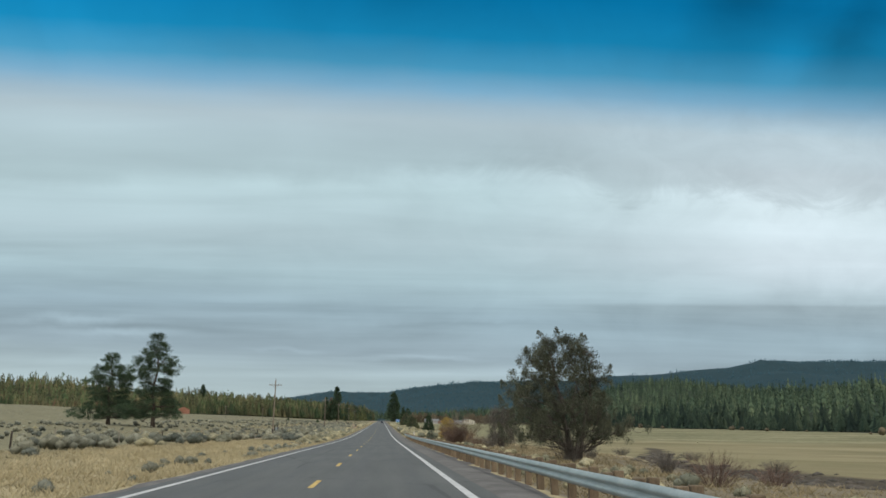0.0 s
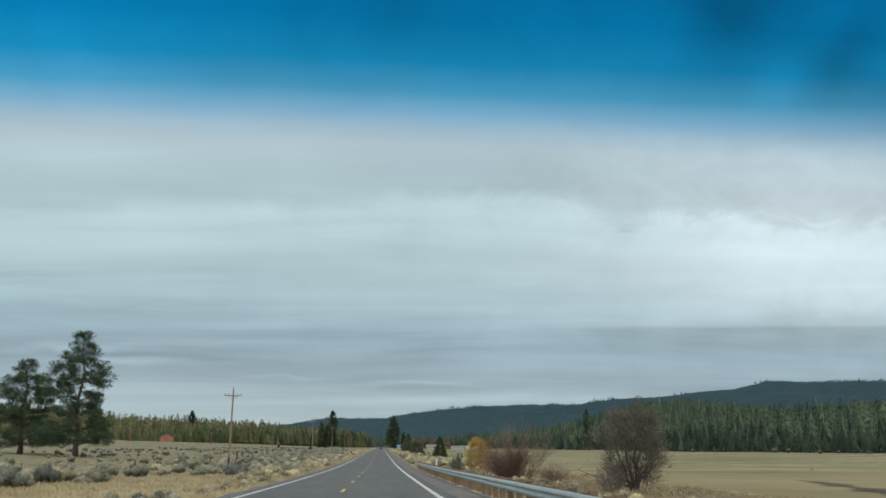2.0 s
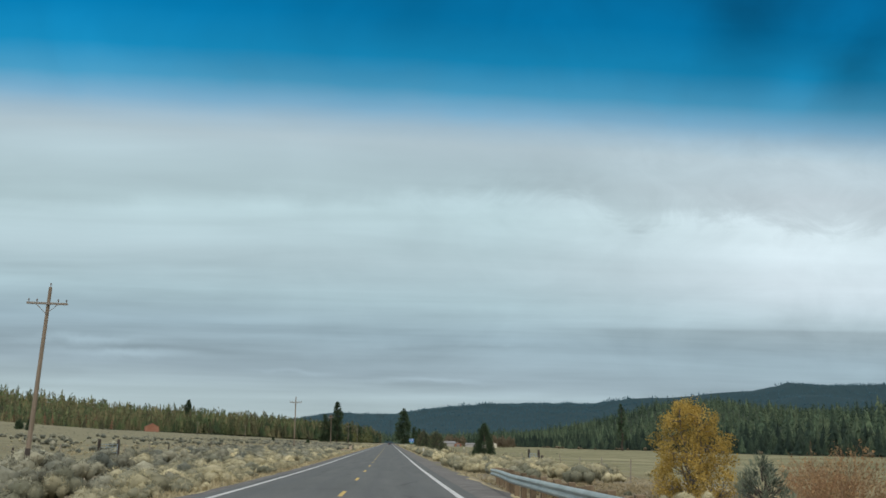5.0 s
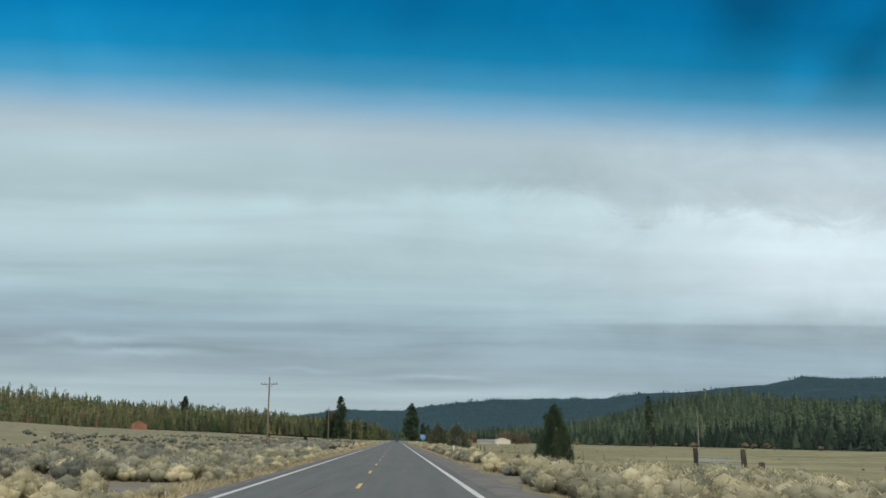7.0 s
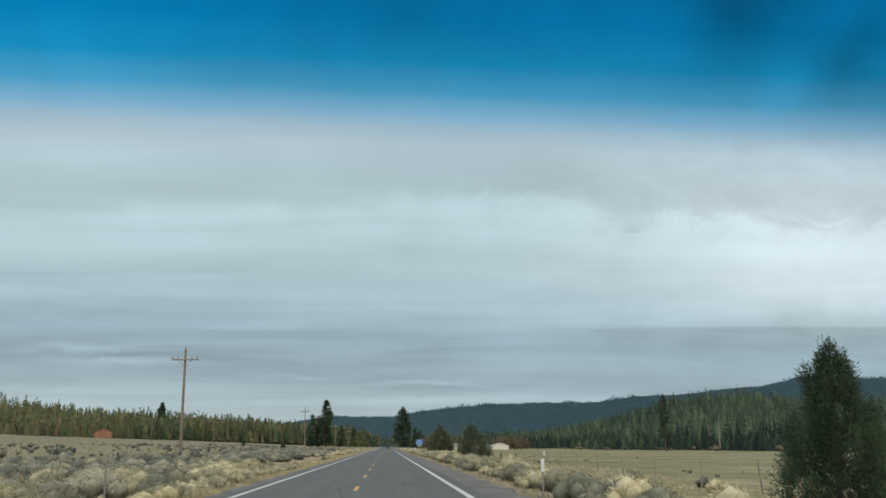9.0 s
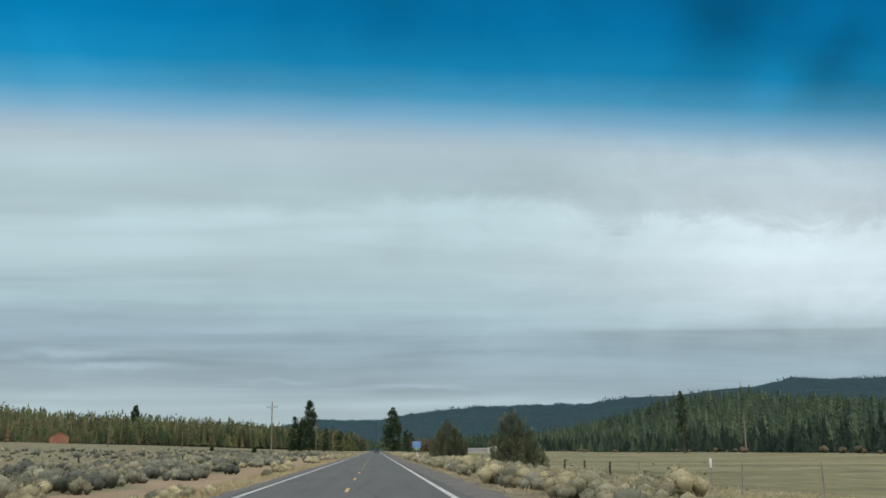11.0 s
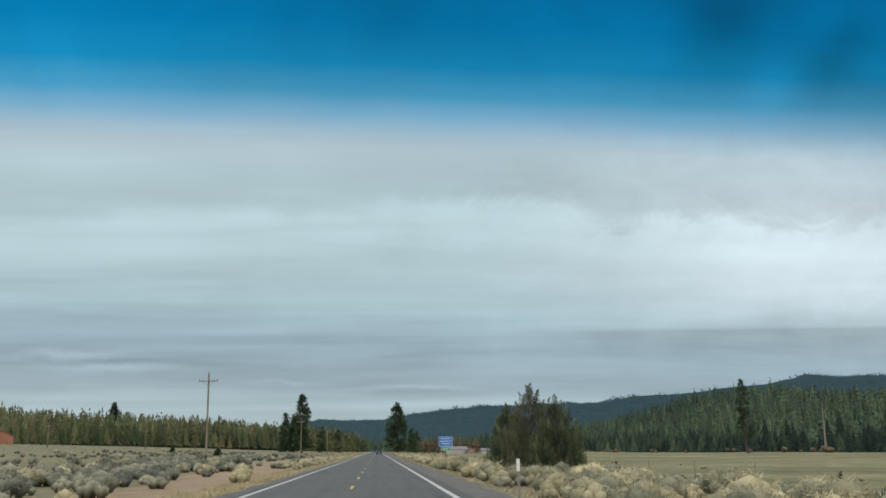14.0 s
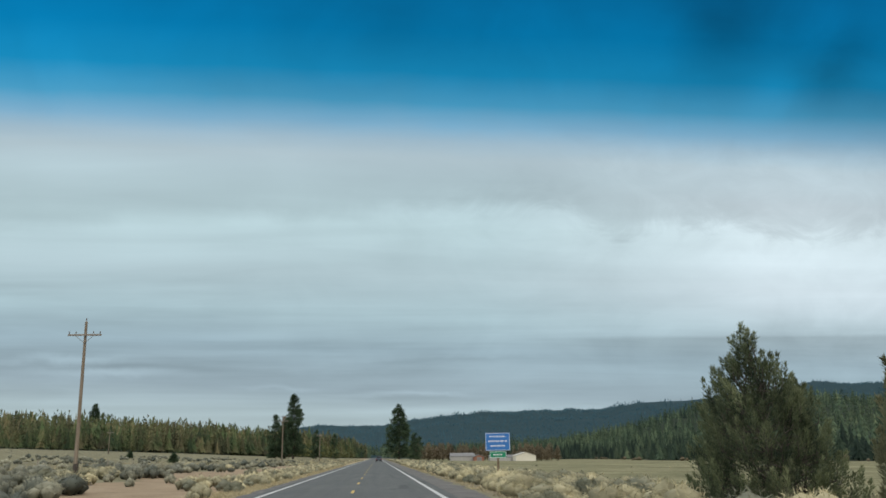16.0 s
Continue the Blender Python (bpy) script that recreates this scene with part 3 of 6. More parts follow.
def ground_material():
    m = bpy.data.materials.new("open_range")
    m.use_nodes = True
    t = m.node_tree
    add = nodes_of(t)
    geo = add("ShaderNodeNewGeometry")
    pos = geo.outputs["Position"]

    def at(nm):
        a = add("ShaderNodeAttribute")
        a.attribute_name = nm
        return a.outputs["Fac"]
    big, mid, fine = noisen(t, pos, 0.03, 5, 0.6), noisen(t, pos, 0.35, 5, 0.6), noisen(t, pos, 5, 4, 0.65)
    f = mathn(t, "ADD", mathn(t, "MULTIPLY", mid, 0.55), mathn(t, "MULTIPLY", fine, 0.45))
    mp = add("ShaderNodeMapping")
    link(t, pos, mp.inputs[0])
    mp.inputs["Scale"].default_value = (0.022, 0.045, 0.0)
    mp.inputs["Rotation"].default_value = (0, 0, 0.35)
    bands = noisen(t, mp.outputs[0], 1.0, 4, 0.55)
    steppe = ramp(t, f, [(0.3, (0.125, 0.116, 0.070)), (0.5, (0.205, 0.190, 0.118)), (0.7, (0.29, 0.266, 0.172))])
    straw = ramp(t, f, [(0.3, (0.310, 0.255, 0.148)), (0.5, (0.415, 0.350, 0.215)), (0.7, (0.50, 0.435, 0.283))])
    hay = ramp(t, mathn(t, "ADD", mathn(t, "MULTIPLY", bands, 0.7), mathn(t, "MULTIPLY", f, 0.3)),
               [(0.34, (0.170, 0.152, 0.080)), (0.45, (0.215, 0.188, 0.104)), (0.55, (0.258, 0.222, 0.128)), (0.66, (0.30, 0.258, 0.152))])
    # far forest floor with distance haze painted in as blue
    hazed_floor = ramp(t, f, [(0.3, (0.020, 0.042, 0.050)), (0.5, (0.027, 0.054, 0.064)), (0.7, (0.037, 0.067, 0.076))])
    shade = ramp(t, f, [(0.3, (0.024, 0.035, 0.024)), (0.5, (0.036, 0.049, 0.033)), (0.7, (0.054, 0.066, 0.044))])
    grazed = ramp(t, mathn(t, "ADD", mathn(t, "MULTIPLY", bands, 0.4), mathn(t, "MULTIPLY", f, 0.6)), [(0.38, (0.112, 0.114, 0.060)), (0.46, (0.170, 0.164, 0.090)), (0.53, (0.228, 0.212, 0.122)), (0.60, (0.30, 0.272, 0.165))])
    duff = ramp(t, f, [(0.3, (0.135, 0.112, 0.078)), (0.5, (0.205, 0.175, 0.122)), (0.7, (0.285, 0.245, 0.172))])
    red = ramp(t, f, [(0.3, (0.21, 0.155, 0.100)), (0.5, (0.305, 0.232, 0.155)), (0.7, (0.40, 0.318, 0.222))])
    dark = ramp(t, f, [(0.3, (0.045, 0.038, 0.03)), (0.5, (0.08, 0.068, 0.05)), (0.7, (0.15, 0.12, 0.08))])
    grit = ramp(t, f, [(0.3, (0.11, 0.102, 0.092)), (0.5, (0.17, 0.158, 0.142)), (0.7, (0.24, 0.225, 0.2))])
    col = steppe
    edge = mathn(t, "MULTIPLY", mathn(t, "SUBTRACT", f, 0.5), 1.6)
    for nm, c in (("straw", straw), ("litter", duff), ("field", hay), ("stubble", grazed), ("soil", red), ("mud", dark), ("forest", shade), ("far_haze", hazed_floor), ("drive", grit)):
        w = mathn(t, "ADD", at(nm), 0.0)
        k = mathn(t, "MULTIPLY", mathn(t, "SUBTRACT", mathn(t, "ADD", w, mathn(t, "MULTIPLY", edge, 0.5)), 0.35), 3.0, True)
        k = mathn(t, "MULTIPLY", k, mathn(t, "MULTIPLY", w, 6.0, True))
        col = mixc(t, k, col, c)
    g = mathn(t, "ADD", 0.82, mathn(t, "MULTIPLY", big, 0.36))
    cc = add("ShaderNodeCombineXYZ")
    for k in range(3):
        link(t, g, cc.inputs[k])
    col = mixc(t, 1.0, col, cc.outputs[0], "MULTIPLY")
    p = add("ShaderNodeBsdfPrincipled")
    link(t, col, p.inputs["Base Color"])
    p.inputs["Roughness"].default_value = 0.97
    p.inputs["Specular IOR Level"].default_value = 0.1
    b = add("ShaderNodeBump")
    b.inputs["Strength"].default_value, b.inputs["Distance"].default_value = 0.7, 0.12
    link(t, f, b.inputs["Height"])
    link(t, b.outputs[0], p.inputs["Normal"])
    out = add("ShaderNodeOutputMaterial")
    link(t, p.outputs[0], out.inputs[0])
    return m


build_ground()


# ---- the highway ----
def asphalt_material():
    m = bpy.data.materials.new("worn_asphalt")
    m.use_nodes = True
    t = m.node_tree
    add = nodes_of(t)
    geo = add("ShaderNodeNewGeometry")
    pos = geo.outputs["Position"]
    sep = add("ShaderNodeSeparateXYZ")
    link(t, pos, sep.inputs[0])
    mp = add("ShaderNodeMapping")
    link(t, pos, mp.inputs[0])
    mp.inputs["Scale"].default_value = (1.0, 0.06, 1.0)
    streak = noisen(t, mp.outputs[0], 1.6, 5, 0.6)
    big, fine = noisen(t, pos, 0.11, 4, 0.6), noisen(t, pos, 28, 3, 0.7)
    f = mathn(t, "ADD", mathn(t, "MULTIPLY", streak, 0.45), mathn(t, "ADD", mathn(t, "MULTIPLY", big, 0.3), mathn(t, "MULTIPLY", fine, 0.25)))
    col = ramp(t, f, [(0.34, (0.078, 0.081, 0.076)), (0.5, (0.100, 0.103, 0.096)), (0.66, (0.130, 0.132, 0.123))])
    # polished wheel tracks
    xa = mathn(t, "ABSOLUTE", mathn(t, "SUBTRACT", mathn(t, "ABSOLUTE", mathn(t, "SUBTRACT", mathn(t, "ABSOLUTE", sep.outputs[0]), 1.83)), 0.85))
    wheel = mathn(t, "EXPONENT", mathn(t, "MULTIPLY", mathn(t, "MULTIPLY", xa, xa), -12))
    col = mixc(t, mathn(t, "MULTIPLY", wheel, 0.3), col, (0.085, 0.088, 0.089))
    # sealed cracks across and along
    v = add("ShaderNodeTexVoronoi")
    v.feature = "DISTANCE_TO_EDGE"
    mp2 = add("ShaderNodeMapping")
    link(t, pos, mp2.inputs[0])
    mp2.inputs["Scale"].default_value = (0.16, 0.09, 1)
    link(t, mp2.outputs[0], v.inputs["Vector"])
    v.inputs["Scale"].default_value = 1.0
    crack = mathn(t, "LESS_THAN", mathn(t, "ADD", v.outputs[0], mathn(t, "MULTIPLY", mathn(t, "SUBTRACT", streak, 0.5), 0.06)), 0.006)
    col = mixc(t, mathn(t, "MULTIPLY", crack, 0.5), col, (0.045, 0.045, 0.045))
    p = add("ShaderNodeBsdfPrincipled")
    link(t, col, p.inputs["Base Color"])
    p.inputs["Roughness"].default_value = 0.82
    p.inputs["Specular IOR Level"].default_value = 0.35
    b = add("ShaderNodeBump")
    b.inputs["Strength"].default_value, b.inputs["Distance"].default_value = 0.5, 0.01
    link(t, noisen(t, pos, 60, 3, 0.7), b.inputs["Height"])
    link(t, b.outputs[0], p.inputs["Normal"])
    out = add("ShaderNodeOutputMaterial")
    link(t, p.outputs[0], out.inputs[0])
    return m


def strip(name, xs, zs, ys, mat, lift=0.0, crown=True):
    """A ribbon that follows the road; xs may be functions of y."""
    ys = np.asarray(ys, float)
    cols = [np.broadcast_to(np.asarray(f(ys) if callable(f) else f, float), ys.shape) for f in xs]
    X = np.stack(cols, 1)
    Y = np.broadcast_to(ys[:, None], X.shape)
    Z = road_z(Y) + np.asarray(zs)[None] + lift - (0.018 * np.abs(X) if crown else 0)
    k, n = X.shape[1], len(ys)
    i = (np.arange(n - 1)[:, None] * k + np.arange(k - 1)[None]).ravel()
    return mesh_of(name, np.stack([X, Y, Z], -1).reshape(-1, 3), np.stack([i, i + 1, i + k + 1, i + k], 1), mat, flat=False)


ROAD_Y = graded([(-120, 0), (260, 3), (560, 6), (1750, 20)])
road = tagged(new("road", strip("road", [lambda y: -4.45 + 0.06 * np.sin(0.9 * y) + 0.05 * np.sin(2.3 * y), -4.2, -1.8, 0.0, 1.8, 4.2, lambda y: 5.0 + 0.06 * np.sin(1.1 * y)],
                                 [-0.28, 0.09, 0.09, 0.09, 0.09, 0.09, -0.26], ROAD_Y, asphalt_material())),
              "worn grey asphalt two-lane highway running dead straight", "road", kind="structure")
SH = graded([(-120, 0), (560, 2.0), (1700, 10)])
shoulder_r = child("gravel_shoulder", strip("gravel_shoulder", [4.15, 4.6, 5.3, lambda y: 5.75 + 0.15 * np.sin(0.8 * y) + 0.12 * np.sin(2.1 * y), lambda y: 6.1 + 0.2 * np.sin(0.8 * y)],
                                            [0.0, 0.075, 0.055, 0.0, -0.22], SH, M["gravel"]), road, "dark gravel shoulder")
shoulder_l = child("gravel_shoulder", strip("gravel_shoulder", [lambda y: -5.5 - 0.15 * np.sin(0.7 * y), lambda y: -5.15 + 0.12 * np.sin(0.9 * y) + 0.1 * np.sin(2.4 * y), -4.7, -4.25],
                                            [-0.26, -0.02, 0.05, -0.03], SH, M["gravel"]), road, "narrow gravel shoulder")
for x0 in (-3.66, 3.66):
    child("edge_line", strip("edge_line", [lambda y, x0=x0: x0 - 0.10 + 0.006 * np.sin(1.7 * y), lambda y, x0=x0: x0 + 0.10 + 0.006 * np.sin(2.3 * y)], [0.094, 0.094], ROAD_Y, M["white_line"]), road, "white painted edge line")
DASH0 = 20.6
for k in range(-4, 62):
    y0 = DASH0 + 12.31 * k
    child("lane_dash", strip("lane_dash", [0.03, 0.16], [0.094, 0.094], [y0, y0 + 1.0, y0 + 2.0, y0 + 3.05], M["yellow_line"]), road, "yellow painted lane dash")


# ---- guardrail ----
def build_guardrail():
    g = thing("guardrail", 0, 0, 0, "galvanised w-beam guardrail on brown wooden posts beside the road", "guardrail")
    prof = [(0.0, 0.0), (0.03, 0.015), (0.078, 0.065), (0.078, 0.095), (0.03, 0.135), (0.0, 0.155), (0.03, 0.175), (0.078, 0.215), (0.078, 0.245), (0.03, 0.295), (0.0, 0.31)]

    def rail_x(y):
        return 5.62 + 0.85 * smooth01(146, 162, y)

    def rail_z(y):
        return road_z(y) - 0.10 - 0.13 * smooth01(150, 162, y)
    n = len(prof)
    seg = 3.81
    for k in range(-8, 42):
        ys = [k * seg - 0.06 + (seg + 0.12) * i / 3 for i in range(4)]
        V, F = [], []
        for side in (0, 1):
            for y in ys:
                for px, pz in prof:
                    V.append((rail_x(y) - px + 0.006 * side + (0.004 if k % 2 else 0), y, float(rail_z(y)) + 0.42 + pz + (0.002 if k % 2 else 0)))
        for side in (0, 1):
            o = side * len(ys) * n
            for i in range(len(ys) - 1):
                for j in range(n - 1):
                    q = [o + i * n + j, o + i * n + j + 1, o + (i + 1) * n + j + 1, o + (i + 1) * n + j]
                    F.append(q if side else q[::-1])
        child("rail", mesh_of("rail", V, F, M["galv"], flat=False), g, "galvanised w-beam rail")
    # rounded nose at the far end
    V, F = [], []
    y1 = 42 * seg
    for i in range(9):
        a = math.pi * i / 8
        for px, pz in prof:
            V.append((float(rail_x(y1)) + 0.16 - math.cos(a) * (0.16 + px), y1 + math.sin(a) * (0.22 + px), float(rail_z(y1)) + 0.42 + pz))
    for i in range(8):
        for j in range(n - 1):
            F.append([i * n + j, i * n + j + 1, (i + 1) * n + j + 1, (i + 1) * n + j])
    child("end_nose", mesh_of("end_nose", V, F, M["galv"], flat=False), g, "rounded galvanised end nose")
    pm = bpy.data.meshes.new("post")
    bm = box(0.18, 0.15, 1.49, (0, 0, -0.7), 0.012)
    bm.to_mesh(pm)
    bm.free()
    pm.materials.append(M["post_wood"])
    km = bpy.data.meshes.new("spacer_block")
    bm = box(0.18, 0.15, 0.36, (0, 0, 0), 0.01)
    bm.to_mesh(km)
    bm.free()
    km.materials.append(M["post_wood"])
    rng = np.random.RandomState(5)
    for k in range(-16, 85):
        y = k * seg / 2 + 0.05
        x, z = float(rail_x(y)), float(rail_z(y))
        p = child("post", pm, g)
        p.matrix_basis = pose(x + 0.295, y, z - 0.03 * rng.rand(), rng.normal(0, 1), rng.normal(0, 1), rng.normal(0, 2))
        b = child("spacer_block", km, g)
        b.matrix_basis = pose(x + 0.1, y, z + 0.40, 0, 0, rng.normal(0, 1.5))


build_guardrail()


# ---- growing things ----
ICO = None


def ball():
    """A small 20-sided ball as arrays."""
    global ICO
    if ICO is None:
        bm = bmesh.new()
        bmesh.ops.create_icosphere(bm, subdivisions=1, radius=1.0)
        ICO = (np.array([v.co[:] for v in bm.verts]), np.array([[v.index for v in f.verts] for f in bm.faces]))
        bm.free()
    return ICO


def tube(pts, radii, sides=6):
    """A tapered tube along points, closed at its tip."""
    pts = np.asarray(pts, float)
    d = np.gradient(pts, axis=0)
    d /= np.linalg.norm(d, axis=1)[:, None] + 1e-9
    ref = np.where(np.abs(d[:, 2:3]) < 0.9, [[0, 0, 1.0]], [[1.0, 0, 0]])
    a = np.cross(d, ref)
    a /= np.linalg.norm(a, axis=1)[:, None] + 1e-9
    b = np.cross(d, a)
    ang = np.arange(sides) * 2 * np.pi / sides
    V = pts[:, None] + np.asarray(radii)[:, None, None] * (np.cos(ang)[None, :, None] * a[:, None] + np.sin(ang)[None, :, None] * b[:, None])
    n = len(pts)
    F = []
    for i in range(n - 1):
        for j in range(sides):
            p, q = i * sides + j, i * sides + (j + 1) % sides
            F += [(p, q, q + sides), (p, q + sides, p + sides)]
    return V.reshape(-1, 3), np.array(F)


class Soup:
    """Collects pieces of geometry into one mesh."""

    def __init__(self):
        self.v, self.f, self.t, self.n = [], [], [], 0

    def add(self, V, F, tint=0.5):
        self.v.append(V)
        self.f.append(np.asarray(F) + self.n)
        self.t.append(np.broadcast_to(np.asarray(tint, float), (len(V),)))
        self.n += len(V)

    def mesh(self, name, mat):
        return mesh_of(name, np.concatenate(self.v), np.concatenate(self.f), mat, np.concatenate(self.t))


def unit(v):
    return v / (np.linalg.norm(v, axis=-1, keepdims=True) + 1e-9)


def sprays(rng, centres, radii, per, length, width, up=0.4, out=None, squash=0.8, bias=0.0):
    """Spiky sprays of foliage: per small blades in each clump round the centres."""
    n = len(centres)
    d = unit(rng.normal(size=(n, per, 3)))
    base = centres[:, None] + d * radii[:, None, None] * (rng.rand(n, per, 1) ** 0.6) * np.array([1, 1, squash])
    way = d * 0.8 + rng.normal(size=(n, per, 3)) * 0.35 + np.array([0, 0, up])
    if out is not None:
        way = way + out[:, None] * 0.8
    way = unit(way)
    side = unit(np.cross(way, rng.normal(size=(n, per, 3))))
    L = length * (0.6 + 0.8 * rng.rand(n, per, 1))
    W = width * (0.6 + 0.8 * rng.rand(n, per, 1))
    tip = base + way * L
    V = np.stack([base - side * W * 0.5, base + side * W * 0.5, tip], 2).reshape(-1, 3)
    F = np.arange(len(V)).reshape(-1, 3)
    tint = np.clip(0.5 + np.reshape(bias, (-1, 1, 1)) + 0.20 * rng.normal(size=(n, 1, 1)) + 0.14 * rng.normal(size=(n, per, 1)) + np.zeros((n, per, 3)), 0, 1).reshape(-1)
    return V, F, tint


def leaves(rng, centres, radii, per, size):
    """Small flat leaves, two triangles each, in clumps."""
    n = len(centres)
    d = unit(rng.normal(size=(n, per, 3)))
    c = (centres[:, None] + d * radii[:, None, None] * rng.rand(n, per, 1) ** 0.5).reshape(-1, 3)
    a = unit(rng.normal(size=c.shape))
    b = unit(np.cross(a, rng.normal(size=c.shape)))
    s = size * (0.6 + 0.8 * rng.rand(len(c), 1))
    V = np.stack([c - a * s, c + b * s * 0.7, c + a * s, c - b * s * 0.7], 1).reshape(-1, 3)
    i = np.arange(len(c))[:, None] * 4
    F = np.concatenate([i + [0, 1, 2], i + [0, 2, 3]], 0)
    t = np.repeat(np.clip(0.5 + 0.2 * np.repeat(rng.normal(size=n), per) + 0.12 * rng.normal(size=n * per), 0, 1), 4)
    return V, F, t


def limb_path(rng, a, b, sag=0.0, wob=0.06, n=5):
    a, b = np.asarray(a, float), np.asarray(b, float)
    s = np.linspace(0, 1, n)[:, None]
    L = np.linalg.norm(b - a)
    p = a + (b - a) * s + rng.normal(size=(n, 3)) * wob * L * np.sin(np.pi * s)
    p[:, 2] -= sag * L * np.sin(np.pi * s[:, 0])
    return p


def tree(name, x, y, h, radius, label, category, seed, profile, mat, bark, clear=0.1, clumps=160, per=90, clump_r=0.45,
         blade=(0.22, 0.07), stems=1, trunk_r=0.2, up=0.4, shell=0.45, spread=0.0, foot_z=0.0, extra=(), leafy=False, sink=0.12, bare=0, twist=0.0, rise=0.35, mains=0, limb_r=0.016, squash=0.8, plumes=0, lean=(0.0, 0.0), plume_len=1.0, inner_shade=0.3):
    """A tree: trunk, limbs that reach each clump, and a crown of many small blades. profile(t): the crown's reach at height t."""
    rng = np.random.RandomState(seed)
    z0 = float(ground_z(x, y)) - sink
    e = thing(name, x, y, z0, label, category, turn=0)
    h = h + sink
    wood, limbs, crown = Soup(), Soup(), Soup()
    # stems
    tops, girth = [], []
    for k in range(stems):
        a = 2 * np.pi * (k + 0.3 * rng.rand()) / max(1, stems) + twist
        foot = np.array([0.25 * trunk_r * 3 * math.cos(a), 0.25 * trunk_r * 3 * math.sin(a), 0]) * (stems > 1)
        reach = spread * (0.5 + 0.5 * rng.rand()) * (stems > 1)
        top = np.array([math.cos(a) * reach, math.sin(a) * reach, h * (0.93 if k == 0 else 0.72 + 0.2 * rng.rand())])
        p = limb_path(rng, foot, top, 0, 0.02 if stems == 1 else 0.022, 9)
        r = trunk_r * (1 if k == 0 else 0.72) * np.linspace(1, 0.10, 9) ** 0.9
        r[0] *= 1.35
        tops.append(p)
        girth.append(r)
    # clump centres
    C = []
    tries = 0
    plume = []
    for k in range(plumes):
        t = 1.0 - 0.03 * k if k < 3 else 1 - math.sqrt(rng.rand()) * 0.97
        a = rng.rand() * 2 * np.pi
        lob = 1 + 0.07 * math.sin(3 * a + seed) + 0.06 * math.sin(5 * a + 9 * t + seed)
        depth = 1 if k % 3 else 0.78
        r = radius * lob * profile(t) * depth * (0.92 + 0.14 * rng.rand())
        L = (0.16 + 0.12 * rng.rand()) * h * (0.75 + 0.4 * (1 - t)) * plume_len
        tip = np.array([math.cos(a) * r, math.sin(a) * r, h * (clear + (1 - clear) * t) + 0.03 * h * rng.rand()])
        way = unit(np.array([math.cos(a) * 0.34, math.sin(a) * 0.34, 1.0]) + rng.normal(size=3) * 0.08)
        plume.append((tip - way * min(L, tip[2] * 0.95), tip))
    while len(C) < clumps and tries < 20000:
        tries += 1
        t = rng.rand()
        reach = profile(t)
        if rng.rand() > (0.15 + reach):
            continue
        a = rng.rand() * 2 * np.pi
        lob = 1 + (0.08 if plumes else 0.22) * math.sin(3 * a + seed) + 0.13 * math.sin(5 * a + 9 * t + seed)
        r = radius * reach * lob * math.sqrt(shell ** 2 + (1 - shell ** 2) * rng.rand()) * (0.80 if plumes else 1)
        t *= 0.93 if plumes else 1
        C.append((math.cos(a) * r, math.sin(a) * r, h * (clear + (1 - clear) * t) - 0.3 * clump_r))
    C = np.array(C)
    C[:, 0] += lean[0] + (lean[1] - lean[0]) * np.clip(C[:, 2] / h, 0, 1)
    for k, (a, b) in enumerate(plume):
        a, b = (q + [lean[0] + (lean[1] - lean[0]) * min(1, q[2] / h), 0, 0] for q in (a, b))
        n = int(per * 2.6 * np.linalg.norm(b - a))
        q = rng.rand(n) ** 0.8
        ax = unit(b - a)
        off = unit(np.cross(ax, rng.normal(size=(n, 3))))
        w = clump_r * (1 - q) ** 0.7 * (0.25 + 0.75 * rng.rand(n))
        base = a + (b - a) * q[:, None] + off * w[:, None]
        way = unit(ax + off * 0.55 + rng.normal(size=(n, 3)) * 0.15)
        side = unit(np.cross(way, rng.normal(size=(n, 3)))) * blade[1] * 0.5 * (0.6 + 0.8 * rng.rand(n, 1))
        top = base + way * blade[0] * (0.7 + 0.7 * rng.rand(n, 1))
        # shade inside the crown put into the tint: inner plumes darker, tips lighter
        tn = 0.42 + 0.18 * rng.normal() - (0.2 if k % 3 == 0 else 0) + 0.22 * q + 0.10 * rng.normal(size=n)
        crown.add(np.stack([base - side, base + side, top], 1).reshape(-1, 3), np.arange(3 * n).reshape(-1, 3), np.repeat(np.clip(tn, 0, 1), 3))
        V, F = tube(np.stack([a * [0.6, 0.6, 0.9], a, (a + b) / 2]), [0.02, 0.014, 0.005], 4)
        limbs.add(V, F, 0.5)
    for p in tops:
        p[:, 0] += lean[0] * p[:, 2] / h + (lean[1] - lean[0]) * (p[:, 2] / h) ** 2
    for p, r in zip(tops, girth):
        wood.add(*tube(p, r, 9))
    for ex in extra:
        C = np.concatenate([C, np.asarray(ex, float)[None] + rng.normal(size=(8, 3)) * 0.45])
    outs = unit(C * [1, 1, 0] + 1e-6)
    # main limbs from the stems, then short branches to each clump
    nodes = [q for p in tops for q in p[2:]]
    order = rng.permutation(len(C))[:mains or max(8, len(C) // 14)]
    for c in C[order]:
        p = tops[int(np.argmin([np.min(np.linalg.norm(q - c, axis=1)) for q in tops]))]
        hz = max(foot_z, 0.06 * h, c[2] - rise * math.hypot(c[0], c[1]) - 0.2)
        i = int(np.argmin(np.abs(p[:, 2] - min(hz, p[-2, 2]))))
        a = p[i]
        path = limb_path(rng, a, c, 0.05, 0.06, 7)
        r0 = 0.02 + limb_r * np.linalg.norm(c - a)
        V, F = tube(path, np.linspace(r0, 0.012, 7), 5)
        limbs.add(V, F, 0.5)
        nodes += list(path[2:])
    N = np.array(nodes)
